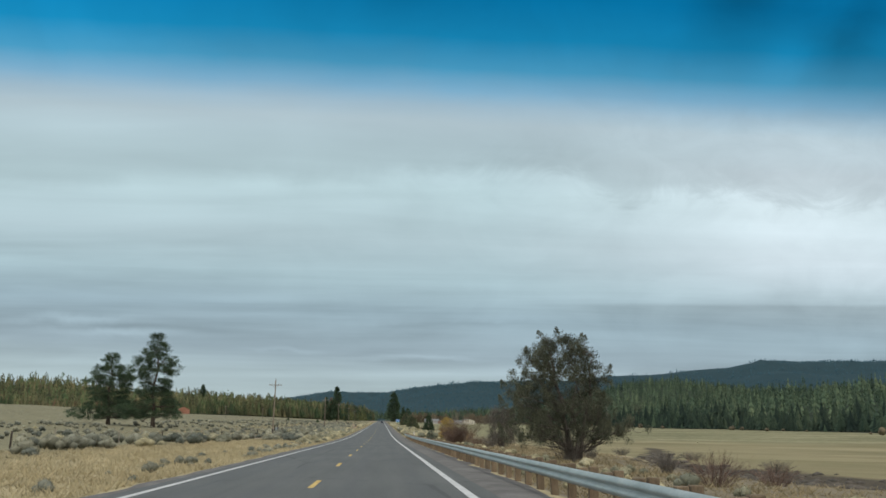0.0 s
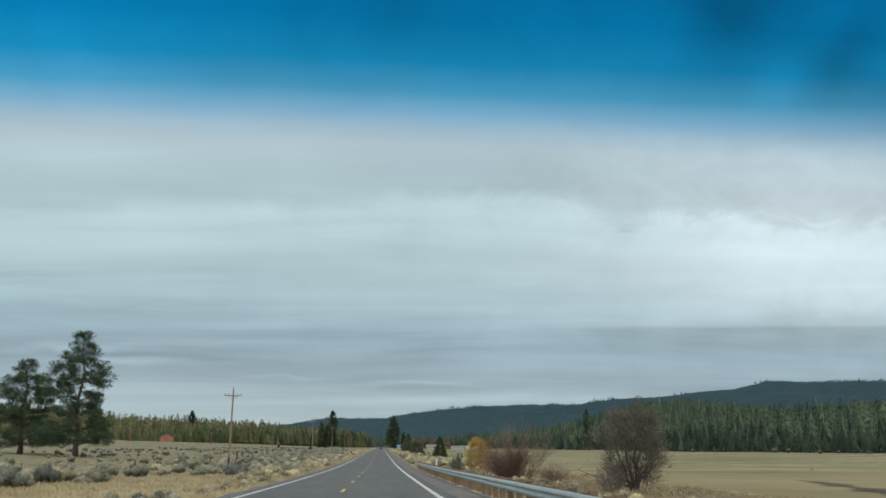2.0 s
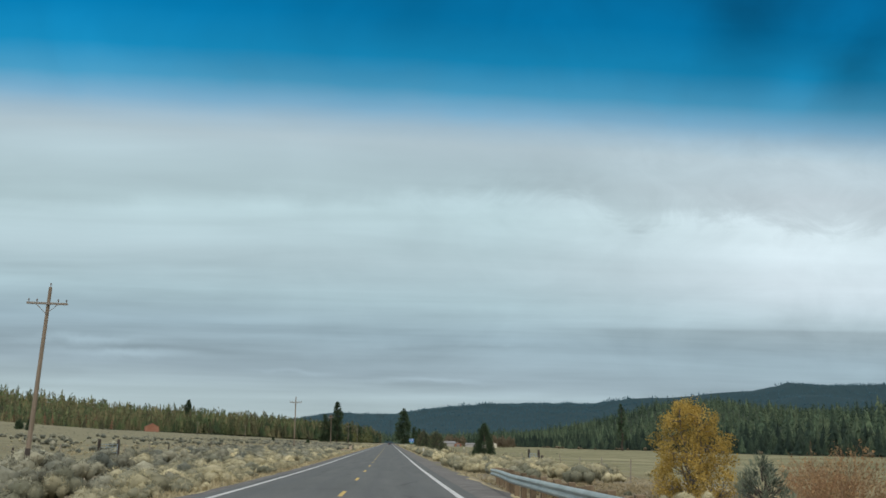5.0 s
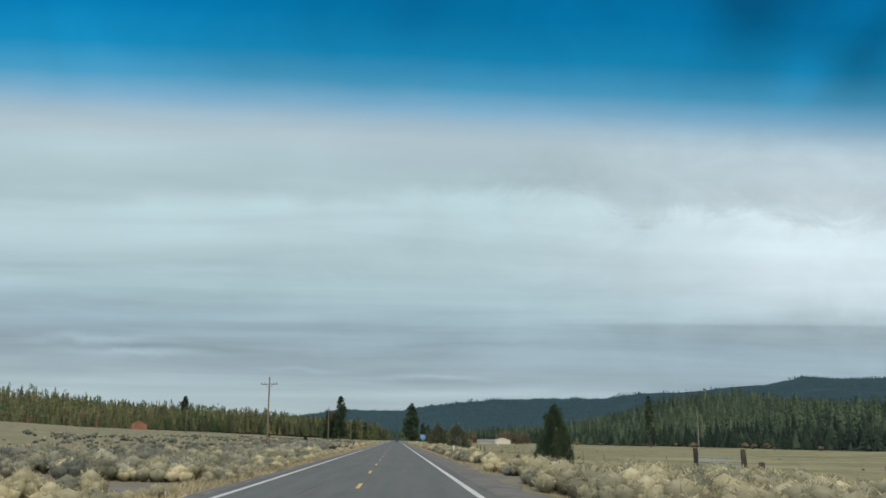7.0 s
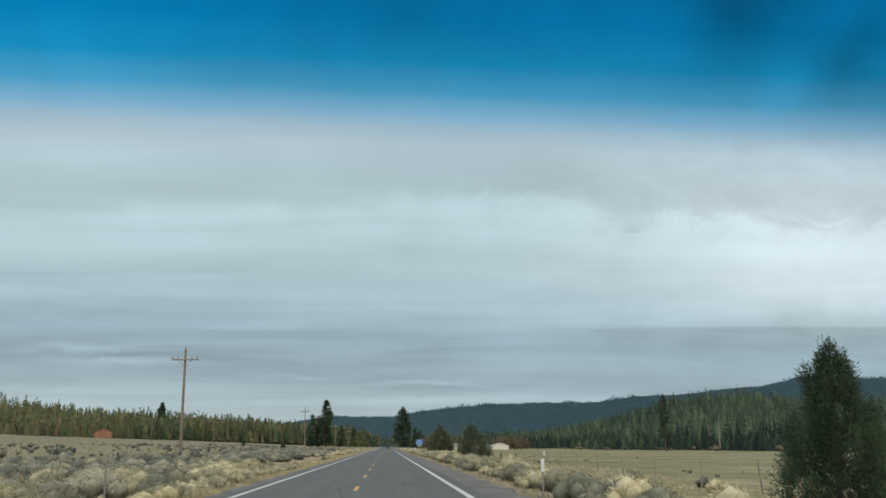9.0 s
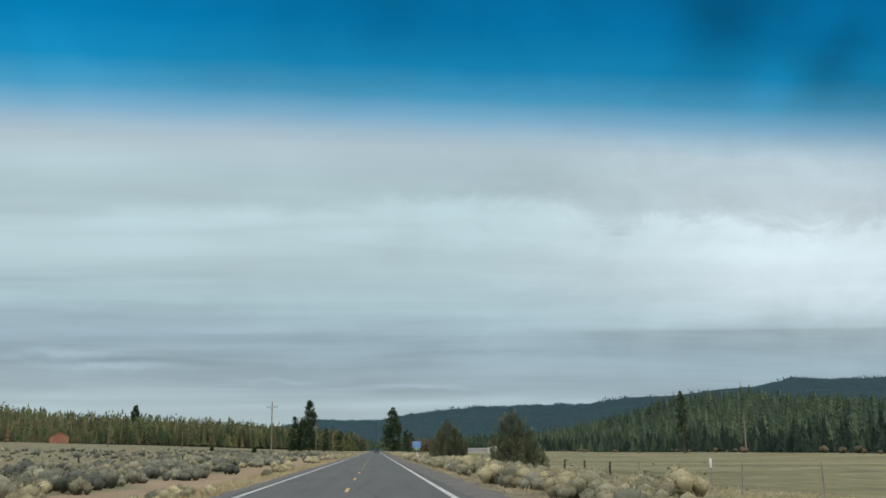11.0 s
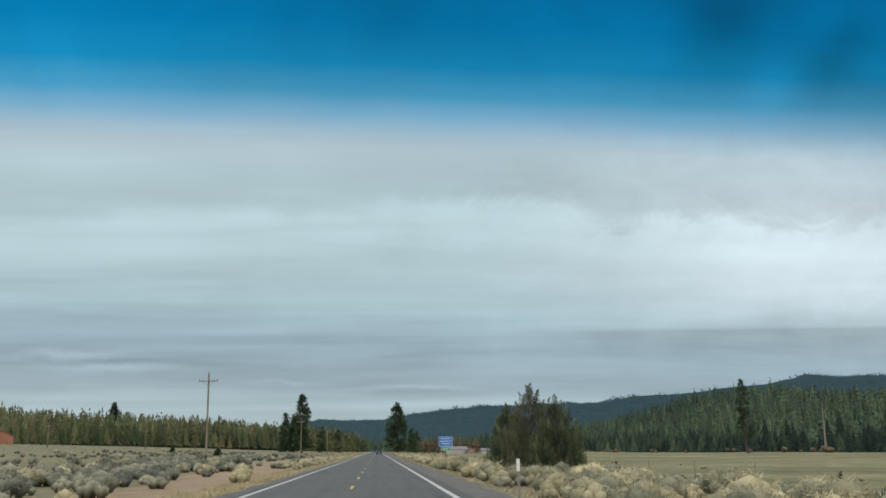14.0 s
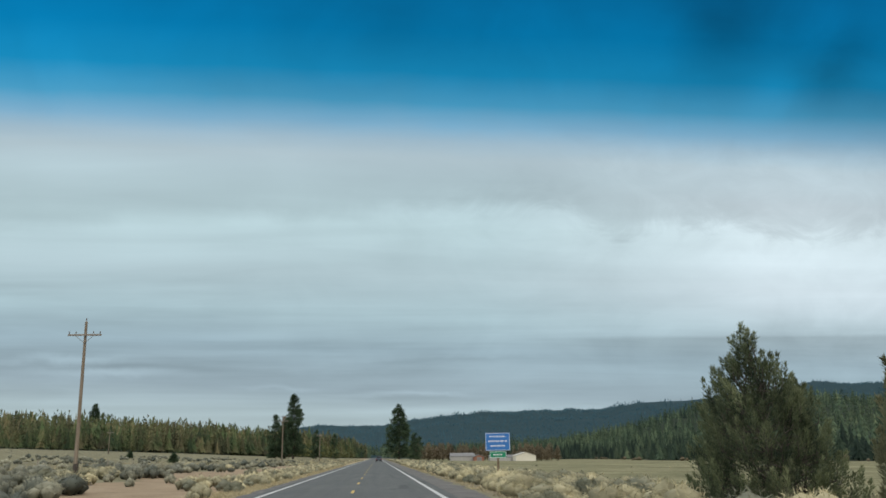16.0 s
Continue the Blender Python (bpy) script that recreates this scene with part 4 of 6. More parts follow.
    for c in np.concatenate([C, C[:bare] * 1.03]) if bare else C:
        k = int(np.argmin(np.linalg.norm(N - c, axis=1) + 1.5 * np.maximum(0, N[:, 2] - c[2] + 0.1)))
        a = N[k]
        L = np.linalg.norm(c - a)
        if L < 0.12:
            continue
        V, F = tube(limb_path(rng, a, c, 0.04, 0.07, 4), np.linspace(0.010 + 0.007 * L, 0.005, 4), 4)
        limbs.add(V, F, 0.5)
    radii = clump_r * (0.65 + 0.7 * rng.rand(len(C)))
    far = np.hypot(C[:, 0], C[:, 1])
    # clumps nearer the trunk tinted darker, as painted shade within the crown
    bias = 0.22 * (far / (0.7 * far.max() + 1e-6) - 0.75) - (inner_shade if plumes else 0)
    if leafy:
        crown.add(*leaves(rng, C, radii, per, blade[0]))
    else:
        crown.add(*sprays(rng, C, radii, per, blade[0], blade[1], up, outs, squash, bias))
    child("trunk", wood.mesh("trunk", bark), e)
    child("branchwork", limbs.mesh("branchwork", bark), e)
    child("crown", crown.mesh("crown", mat), e)
    return e


def stem_bush(name, x, y, h, radius, label, category, seed, mat, stems=150, twigs=8, thick=0.012, tips=None, flare=1.0, group=""):
    """A leafless bush: many stems fanning from the base, each with fine twigs; tips may carry leaves."""
    rng = np.random.RandomState(seed)
    e = thing(name, x, y, float(ground_z(x, y)) - 0.06, label, category, group)
    st, tw = Soup(), Soup()
    ends = []
    for _ in range(stems):
        a = rng.rand() * 2 * np.pi
        r = radius * math.sqrt(rng.rand()) * flare
        hh = h * (0.55 + 0.45 * rng.rand()) * (1 - 0.25 * (r / radius) ** 2)
        foot = np.array([math.cos(a), math.sin(a), 0]) * r * 0.3
        top = np.array([math.cos(a) * r, math.sin(a) * r, hh])
        p = limb_path(rng, foot, top, -0.08, 0.04, 5)
        tn = 0.5 + 0.2 * rng.normal()
        V, F = tube(p, np.linspace(thick, thick * 0.25, 5) * (0.7 + 0.6 * rng.rand()), 3)
        st.add(V, F, np.clip(tn, 0, 1))
        for _ in range(twigs):
            s = 0.3 + 0.7 * rng.rand()
            k = s * 4
            i = min(3, int(k))
            q = p[i] + (p[i + 1] - p[i]) * (k - i)
            w = unit(unit(p[i + 1] - p[i]) + rng.normal(size=3) * 0.45) * h * (0.08 + 0.14 * rng.rand())
            V, F = tube(np.stack([q, q + w * 0.5 + rng.normal(size=3) * 0.01 * h, q + w]), [thick * 0.4, thick * 0.3, thick * 0.12], 3)
            tw.add(V, F, np.clip(tn + 0.15 * rng.normal(), 0, 1))
            ends.append(q + w * 0.7)
    tagged(child("stem_mass", st.mesh("stem_mass", mat), e), kind="stuff")
    tagged(child("twig_mass", tw.mesh("twig_mass", mat), e), kind="stuff")
    if tips:
        m2, per, size, keep = tips
        E = np.array(ends)
        E = E[rng.rand(len(E)) < keep]
        s = Soup()
        s.add(*leaves(rng, E, np.full(len(E), 0.16 * h / 2.5 + 0.05), per, size))
        tagged(child("foliage", s.mesh("foliage", m2), e), kind="stuff")
    return e


def cone(t):
    return (1 - t) ** 0.75 * min(1, 0.55 + 2.2 * t) + 0.05


def column(t):
    return min(1, 0.7 + 1.6 * t) * (1 - t ** 2.4) + 0.04


def spire(t):
    return float(np.interp(t, [0, 0.25, 0.5, 0.7, 0.85, 0.95, 1.0], [1.0, 0.93, 0.80, 0.64, 0.40, 0.17, 0.05]))


def taper(t):
    return float(np.interp(t, [0, 0.25, 0.5, 0.7, 0.85, 0.95, 1.0], [1.0, 0.95, 0.77, 0.55, 0.32, 0.14, 0.04]))


def bell(t):
    return float(np.interp(t, [0, 0.25, 0.5, 0.7, 0.85, 0.95, 1.0], [1.0, 0.98, 0.88, 0.70, 0.46, 0.22, 0.05]))


def old_shape(t):
    return float(np.interp(t, [0, 0.12, 0.35, 0.55, 0.75, 0.9, 1.0], [0.75, 1.0, 1.0, 0.93, 0.80, 0.58, 0.24]))


def pine_shape(t):
    return (0.76 + 0.24 * math.sin(11 * t + 1)) * (1 - t) ** 0.6 * min(1, 0.6 + 3 * t) + 0.1


# beside the guardrail
tree("juniper_tree", 13.4, 51.7, 8.0, 3.75, "old open-crowned western juniper with several stems and low dead limbs", "tree", 11, old_shape, M["juniper_dry"], M["bark"],
     clear=0.18, clumps=600, per=125, clump_r=0.31, blade=(0.10, 0.038), stems=4, trunk_r=0.20, spread=2.0, shell=0.42, bare=90, rise=0.45, foot_z=1.1, twist=2.2, mains=44, limb_r=0.016, squash=1.1, lean=(-0.6, -0.95), plumes=45, plume_len=0.42, inner_shade=0.05,
     extra=[(3.0, 0.4, 2.0), (3.1, 0.2, 2.7), (2.7, -0.3, 1.7), (-3.2, 0.1, 1.6), (-3.9, 0.2, 4.6)])
stem_bush("dead_shrub", 12.8, 50.8, 2.3, 1.7, "tangle of grey dead brush under the juniper", "shrub", 12, M["twig"], 120, 9, 0.012)
def half_dead_tree(x, y):
    """A vase of bare twigs on forked stems, with a few living tufts high up and a long dead limb low down."""
    e = tree("half_dead_tree", x, y, 4.2, 1.45, "half-dead grey tree of bare twigs with a few green tufts", "tree", 13, lambda t: 0.38 + 0.68 * math.sin(2.3 * t + 0.45), M["twig"], M["bark"],
             clear=0.16, clumps=190, per=56, clump_r=0.42, blade=(0.34, 0.018), stems=4, trunk_r=0.13, spread=1.1, shell=0.3, up=0.8, rise=0.8, bare=60)
    rng = np.random.RandomState(19)
    n = 34
    t, a = 0.45 + 0.55 * rng.rand(n), rng.rand(n) * 2 * np.pi
    c = np.stack([0.35 + np.cos(a) * 0.95 * rng.rand(n) ** 0.5, np.sin(a) * 0.9 * rng.rand(n) ** 0.5, 4.3 * t], 1)
    c = np.concatenate([c, [(0.45, 0.0, 4.45), (0.55, 0.1, 4.65), (-0.9, 0.0, 2.1), (-1.1, 0.2, 1.8), (1.2, -0.2, 4.2)]])
    s = Soup()
    s.add(*sprays(rng, c, np.full(len(c), 0.26), 120, 0.09, 0.034, 0.6, unit(c * [1, 1, 0] + 1e-6), 1.1))
    child("living_tuft", s.mesh("living_tuft", M["juniper_dry"]), e, "sparse grey-green foliage tufts")
    s = Soup()
    path = limb_path(rng, (-0.1, -0.05, 0.65), (-2.7, 0.2, 1.25), 0.06, 0.05, 7)
    s.add(*tube(path, np.linspace(0.055, 0.012, 7), 6))
    for k in range(26):
        q = path[1 + k % 6] + rng.normal(size=3) * 0.02
        w = unit(rng.normal(size=3) * [1.0, 0.7, 0.6] + [-0.5, 0, 0.1]) * (0.25 + 0.5 * rng.rand())
        s.add(*tube(np.stack([q, q + 0.5 * w + rng.normal(size=3) * 0.03, q + w]), [0.012, 0.008, 0.003], 4))
    child("dead_limb", s.mesh("dead_limb", M["twig"]), e, "long bare dead limb")


half_dead_tree(14.3, 90.6)
stem_bush("bare_shrub", 12.9, 89.5, 1.5, 0.9, "low grey leafless brush", "shrub", 14, M["twig"], 90, 9, 0.012)
stem_bush("red_willow_bush", 11.2, 114.0, 2.9, 2.3, "dense reddish leafless willow bush behind the guardrail", "shrub", 15, M["willow"], 300, 10, 0.013)
stem_bush("tall_willow_bush", 12.3, 115.0, 4.9, 3.4, "tall grey-brown leafless willow with long straggling shoots", "shrub", 16, M["shoots"], 120, 11, 0.013)
stem_bush("low_willow_bush", 13.8, 109.0, 1.5, 1.4, "low brown leafless willow bush", "shrub", 17, M["willow"], 110, 9, 0.011)
tree("yellow_cottonwood", 13.1, 151.1, 3.75, 1.5, "young cottonwood in golden autumn leaf", "tree", 21, lambda t: math.sqrt(max(0.0, 1 - (1.55 * t - 0.55) ** 2)), M["yellow"], M["twig"],
     clear=0.04, clumps=250, per=64, clump_r=0.34, blade=(0.040, 0.04), stems=5, trunk_r=0.06, spread=0.9, shell=0.3, leafy=True)
tree("young_juniper", 9.4, 136.2, 1.75, 0.85, "small grey-green juniper beside the guardrail", "tree", 22, spire, M["young"], M["bark"], clear=0.0, clumps=60, per=45, clump_r=0.13, blade=(0.10, 0.024), trunk_r=0.05, up=0.8, plumes=85)
stem_bush("orange_willow_bush", 13.6, 140.9, 2.2, 1.7, "willow bush with rusty orange shoots and autumn leaves", "shrub", 23, M["rusty"], 120, 9, 0.010, tips=(M["orange"], 3, 0.032, 0.4))
stem_bush("orange_willow_bush", 16.4, 147.5, 2.0, 1.6, "willow bush with rusty orange shoots and autumn leaves", "shrub", 24, M["rusty"], 120, 9, 0.010, tips=(M["orange"], 3, 0.032, 0.4))
stem_bush("orange_willow_bush", 12.0, 127.8, 1.6, 1.2, "low willow bush with rusty orange autumn leaves", "shrub", 25, M["willow"], 80, 8, 0.010, tips=(M["orange"], 3, 0.032, 0.3))

for k, (bx, by, bh, br) in enumerate([(12.8, 28.5, 1.3, 1.2), (16.0, 31.0, 0.9, 1.0), (14.4, 38.2, 1.15, 0.6), (19.0, 52.0, 0.7, 0.9), (23.5, 47.0, 0.8, 1.1), (27.0, 36.0, 0.8, 1.2), (17.0, 63.0, 1.0, 0.7), (26.0, 67.0, 0.8, 1.1), (24.0, 80.0, 0.8, 1.0)]):
    stem_bush("creek_bush", bx, by, bh, br, "reddish leafless brush on the creek bank" if k in (0, 1) else "grey leafless bush in the dry grass", "shrub", 80 + k, M["willow"] if k in (0, 1) else M["twig"], 110, 7, 0.009, group="creek bushes")

# junipers further along
tree("juniper_tree", 14.5, 237.5, 4.9, 1.48, "dense dark green conical juniper", "tree", 31, column, M["pine"], M["bark"], clear=0.03, clumps=330, per=165, clump_r=0.28, blade=(0.12, 0.029), trunk_r=0.14, up=0.8, shell=0.5, squash=1.7, sink=0.55)
tree("juniper_tree", 13.45, 335.1, 5.3, 2.42, "dense dark green juniper with a broad base", "tree", 32, bell, M["juniper"], M["bark"], clear=0.0, clumps=340, per=66, clump_r=0.25, blade=(0.11, 0.028), trunk_r=0.14, up=0.6, shell=0.5, squash=1.2, plumes=340, lean=(0.15, -0.45), plume_len=0.6, inner_shade=0.22)
tree("juniper_tree", 12.3, 401.8, 5.6, 2.45, "dense dark green juniper with upswept sprays", "tree", 33, taper, M["juniper"], M["bark"], clear=0.0, clumps=320, per=66, clump_r=0.23, blade=(0.11, 0.028), trunk_r=0.13, up=0.9, shell=0.5, squash=1.4, plumes=360, lean=(0.05, -0.45), plume_len=0.7, inner_shade=0.22)
tree("juniper_tree", 12.0, 391.4, 6.3, 2.55, "broad olive-green juniper with a ragged pointed top", "tree", 34, bell, M["juniper_brown"], M["bark"], clear=0.02, clumps=330, per=80, clump_r=0.25, blade=(0.10, 0.026), trunk_r=0.13, up=0.7, shell=0.3, squash=1.4, plumes=230, plume_len=0.7, inner_shade=0.18)
tree("juniper_tree", 12.8, 386.8, 5.2, 1.9, "dense dark green juniper with a narrow top", "tree", 35, bell, M["juniper"], M["bark"], clear=0.0, clumps=320, per=80, clump_r=0.23, blade=(0.10, 0.026), trunk_r=0.13, up=0.9, shell=0.5, squash=1.4, plumes=300, plume_len=0.7, inner_shade=0.22)

# pines that stand alone
tree("ponderosa_pine", -214.5, 1060.4, 29.0, 4.9, "tall old pine standing above the wood", "tree", 46, pine_shape, M["pine"], M["pine_bark"], clear=0.3, clumps=150, per=50, clump_r=1.3, blade=(0.95, 0.34), trunk_r=0.6, up=0.5, shell=0.4, rise=0.1)
tree("ponderosa_pine", -48.6, 195.4, 20.8, 7.0, "tall ponderosa pine with a long green crown", "tree", 41, pine_shape, M["pine"], M["pine_bark"], clear=0.11, clumps=450, per=120, clump_r=0.95, blade=(0.34, 0.075), trunk_r=0.42, up=0.35, shell=0.4, rise=0.05, squash=0.5)
tree("ponderosa_pine", -61.0, 204.2, 16.4, 8.0, "bushy ponderosa pine with low branches", "tree", 42, pine_shape, M["pine"], M["pine_bark"], clear=0.11, clumps=450, per=120, clump_r=0.95, blade=(0.34, 0.075), trunk_r=0.42, up=0.35, shell=0.4, rise=0.05, squash=0.5)
tree("ponderosa_pine", 13.5, 862.0, 30.0, 6.6, "tall dark pine beside the far road", "tree", 43, column, M["pine"], M["pine_bark"], clear=0.07, clumps=230, per=60, clump_r=1.5, blade=(0.95, 0.34), trunk_r=0.5, up=0.5, shell=0.4, rise=0.1)
tree("ponderosa_pine", -41.1, 826.0, 32.0, 5.4, "tall thin-topped pine before the forest", "tree", 44, pine_shape, M["pine"], M["pine_bark"], clear=0.10, clumps=200, per=60, clump_r=1.4, blade=(0.95, 0.32), trunk_r=0.5, up=0.5, shell=0.4, rise=0.1)
tree("browned_pine", -47.4, 846.0, 23.5, 3.4, "brown-needled dying pine between two green pines", "tree", 47, pine_shape, M["browned"], M["pine_bark"], clear=0.1, clumps=110, per=50, clump_r=1.2, blade=(0.9, 0.30), trunk_r=0.4, up=0.5, shell=0.4, rise=0.1)
tree("ponderosa_pine", 153.7, 680.8, 31.0, 4.2, "tall old pine at the hay field's edge", "tree", 45, pine_shape, M["pine"], M["pine_bark"], clear=0.22, clumps=120, per=50, clump_r=0.85, blade=(0.75, 0.22), trunk_r=0.6, up=0.5, shell=0.4, rise=0.1)
for k, (px, py, ph) in enumerate([(-52, 842, 22), (-47, 838, 19), (-35, 905, 17), (-27, 960, 16), (24, 905, 17), (30, 990, 18), (-39, 555, 1.7), (-64, 615, 1.6), (-104, 380, 3.0), (-112, 392, 3.4)]):
    tree("young_pine" if ph < 10 else "ponderosa_pine", px, py, ph, ph * 0.2 + 0.5, "young green pine standing in the sagebrush" if ph < 10 else "dark pine beside the far road", "tree", 60 + k, cone, M["pine"], M["pine_bark"],
         clear=0.06, clumps=90, per=45, clump_r=0.35 + 0.05 * ph, blade=(0.2 + 0.035 * ph, 0.08 + 0.012 * ph), trunk_r=0.012 * ph + 0.05, up=0.5, shell=0.35, rise=0.1)


# ---- woods ----
def conifer_form(rng, tiers=6, spikes=7, thin=0.2, stem=True):
    """One small conifer, 1 m tall: jagged whorls round a stem."""
    s = Soup()
    if stem:
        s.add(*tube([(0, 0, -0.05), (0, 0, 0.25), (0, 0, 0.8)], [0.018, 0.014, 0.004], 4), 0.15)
    for k in range(tiers):
        t = k / (tiers - 1)
        z0 = 0.12 + 0.64 * t
        r = thin * (1 - t) ** 0.8 + 0.042
        a0 = rng.rand() * 6.28
        ang = a0 + np.arange(spikes) * 2 * np.pi / spikes + rng.normal(size=spikes) * 0.2
        rr = r * (0.65 + 0.7 * rng.rand(spikes))
        tip = np.stack([np.cos(ang) * rr, np.sin(ang) * rr, z0 - 0.05 * rng.rand(spikes) - 0.02], 1)
        gap = ang + np.pi / spikes
        vin = np.stack([np.cos(gap) * rr * 0.4, np.sin(gap) * rr * 0.4, np.full(spikes, z0 + 0.02)], 1)
        top = np.array([[0, 0, z0 + 0.26 * (1 - 0.35 * t)]])
        V = np.concatenate([tip, vin, top])
        m = len(V) - 1
        F = []
        for i in range(spikes):
            F += [(i, spikes + i, m), (spikes + i, (i + 1) % spikes, m)]
        # notches between the branch tips darker: shade painted into the tint
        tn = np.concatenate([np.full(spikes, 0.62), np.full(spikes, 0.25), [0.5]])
        s.add(V, F, tn)
    return np.concatenate(s.v), np.concatenate(s.f), np.concatenate(s.t)


def pine_form(rng, n=56, slim=1.0, stem=True):
    """One small pine, 1 m tall: a ragged crown of many coarse blades round a stem."""
    s = Soup()
    if stem:
        s.add(*tube([(0, 0, -0.05), (0, 0, 0.3), (0, 0, 0.72)], [0.02, 0.016, 0.006], 4), 0.15)
    t = rng.rand(n) ** 1.05
    a = rng.rand(n) * 2 * np.pi
    reach = (0.17 + 0.05 * rng.rand()) * (1 - t) ** 0.6 * (0.75 + 0.25 * np.sin(12 * t + rng.rand() * 6)) + 0.015
    r = reach * (0.25 + 0.65 * rng.rand(n))
    base = np.stack([np.cos(a) * r, np.sin(a) * r, 0.14 + 0.76 * t], 1)
    slope = 1 - 0.8 * t
    d = unit(np.stack([np.cos(a) * slope, np.sin(a) * slope, 0.15 + 0.9 * t], 1) + rng.normal(size=(n, 3)) * 0.35 * slope[:, None])
    side = unit(np.cross(d, rng.normal(size=(n, 3)))) * slim * (0.014 + 0.034 * (1 - t))[:, None]
    tip = base + d * (0.08 + 0.07 * rng.rand(n, 1)) * (1 - 0.5 * t)[:, None] * (0.4 + 0.6 * slim)
    V = np.stack([base - side, base + side, tip], 1).reshape(-1, 3)
    # blades darken towards the stem, shade of the crown put into the tint
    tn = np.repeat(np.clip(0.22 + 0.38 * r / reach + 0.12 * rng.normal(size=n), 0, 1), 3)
    s.add(V, np.arange(len(V)).reshape(-1, 3), tn)
    return np.concatenate(s.v), np.concatenate(s.f), np.concatenate(s.t)


def scatter(name, forms, P, S, W, rng, mat, label, category, tint_sd=0.16, tint_bias=None, flat=True):
    """Joins many copies of the forms into one mesh: places P, heights S, widths W."""
    Vs, Fs, Ts, n = [], [], [], 0
    which = rng.randint(len(forms), size=len(P))
    for k, (V, F, T) in enumerate(forms):
        idx = np.nonzero(which == k)[0]
        if not len(idx):
            continue
        a = rng.rand(len(idx)) * 2 * np.pi
        c, s = np.cos(a)[:, None], np.sin(a)[:, None]
        X = (V[None, :, 0] * c - V[None, :, 1] * s) * W[idx][:, None]
        Y = (V[None, :, 0] * s + V[None, :, 1] * c) * W[idx][:, None]
        Z = V[None, :, 2] * S[idx][:, None]
        Vs.append((np.stack([X, Y, Z], -1) + P[idx][:, None]).reshape(-1, 3))
        Fs.append((F[None] + (np.arange(len(idx)) * len(V))[:, None, None]).reshape(-1, 3) + n)
        b = rng.normal(size=len(idx)) * tint_sd + (0 if tint_bias is None else tint_bias[idx])
        Ts.append(np.clip(T[None] + b[:, None], 0, 1).reshape(-1))
        n += len(idx) * len(V)
    ob = new(name, mesh_of(name, np.concatenate(Vs), np.concatenate(Fs), mat, np.concatenate(Ts), flat))
    return tagged(ob, label, category, kind="stuff")


def jitter_grid(rng, x0, x1, y0, y1, step):
    gx, gy = np.meshgrid(np.arange(x0, x1, step), np.arange(y0, y1, step))
    p = np.stack([gx.ravel(), gy.ravel()], 1)
    return p + (rng.rand(*p.shape) - 0.5) * step * 0.95


def snag(x, y, h, label, seed):
    """A dead standing trunk with short broken limbs."""
    rng = np.random.RandomState(seed)
    e = thing("dead_snag", x, y, float(ground_z(x, y)) - 0.2, label, "tree")
    s = Soup()
    s.add(*tube(limb_path(rng, (0, 0, 0), (0.5, 0, h), 0, 0.01, 7), np.linspace(0.45, 0.08, 7), 8))
    child("trunk", s.mesh("trunk", M["grey_wood"]), e)
    for k in range(16):
        z = h * (0.35 + 0.6 * rng.rand())
        a = rng.rand() * 6.28
        L = 0.5 + 2.4 * (1 - z / h) + 0.6 * rng.rand()
        s = Soup()
        s.add(*tube(limb_path(rng, (0.5 * z / h, 0, z), (math.cos(a) * L, math.sin(a) * L, z + 0.3 * L), 0, 0.06, 4), [0.09, 0.07, 0.05, 0.02], 5))
        child("limb", s.mesh("limb", M["grey_wood"]), e)


snag(174, 656, 19, "grey dead pine trunk at the forest's edge", 5)
snag(196, 640, 12, "grey dead pine trunk at the forest's edge", 6)


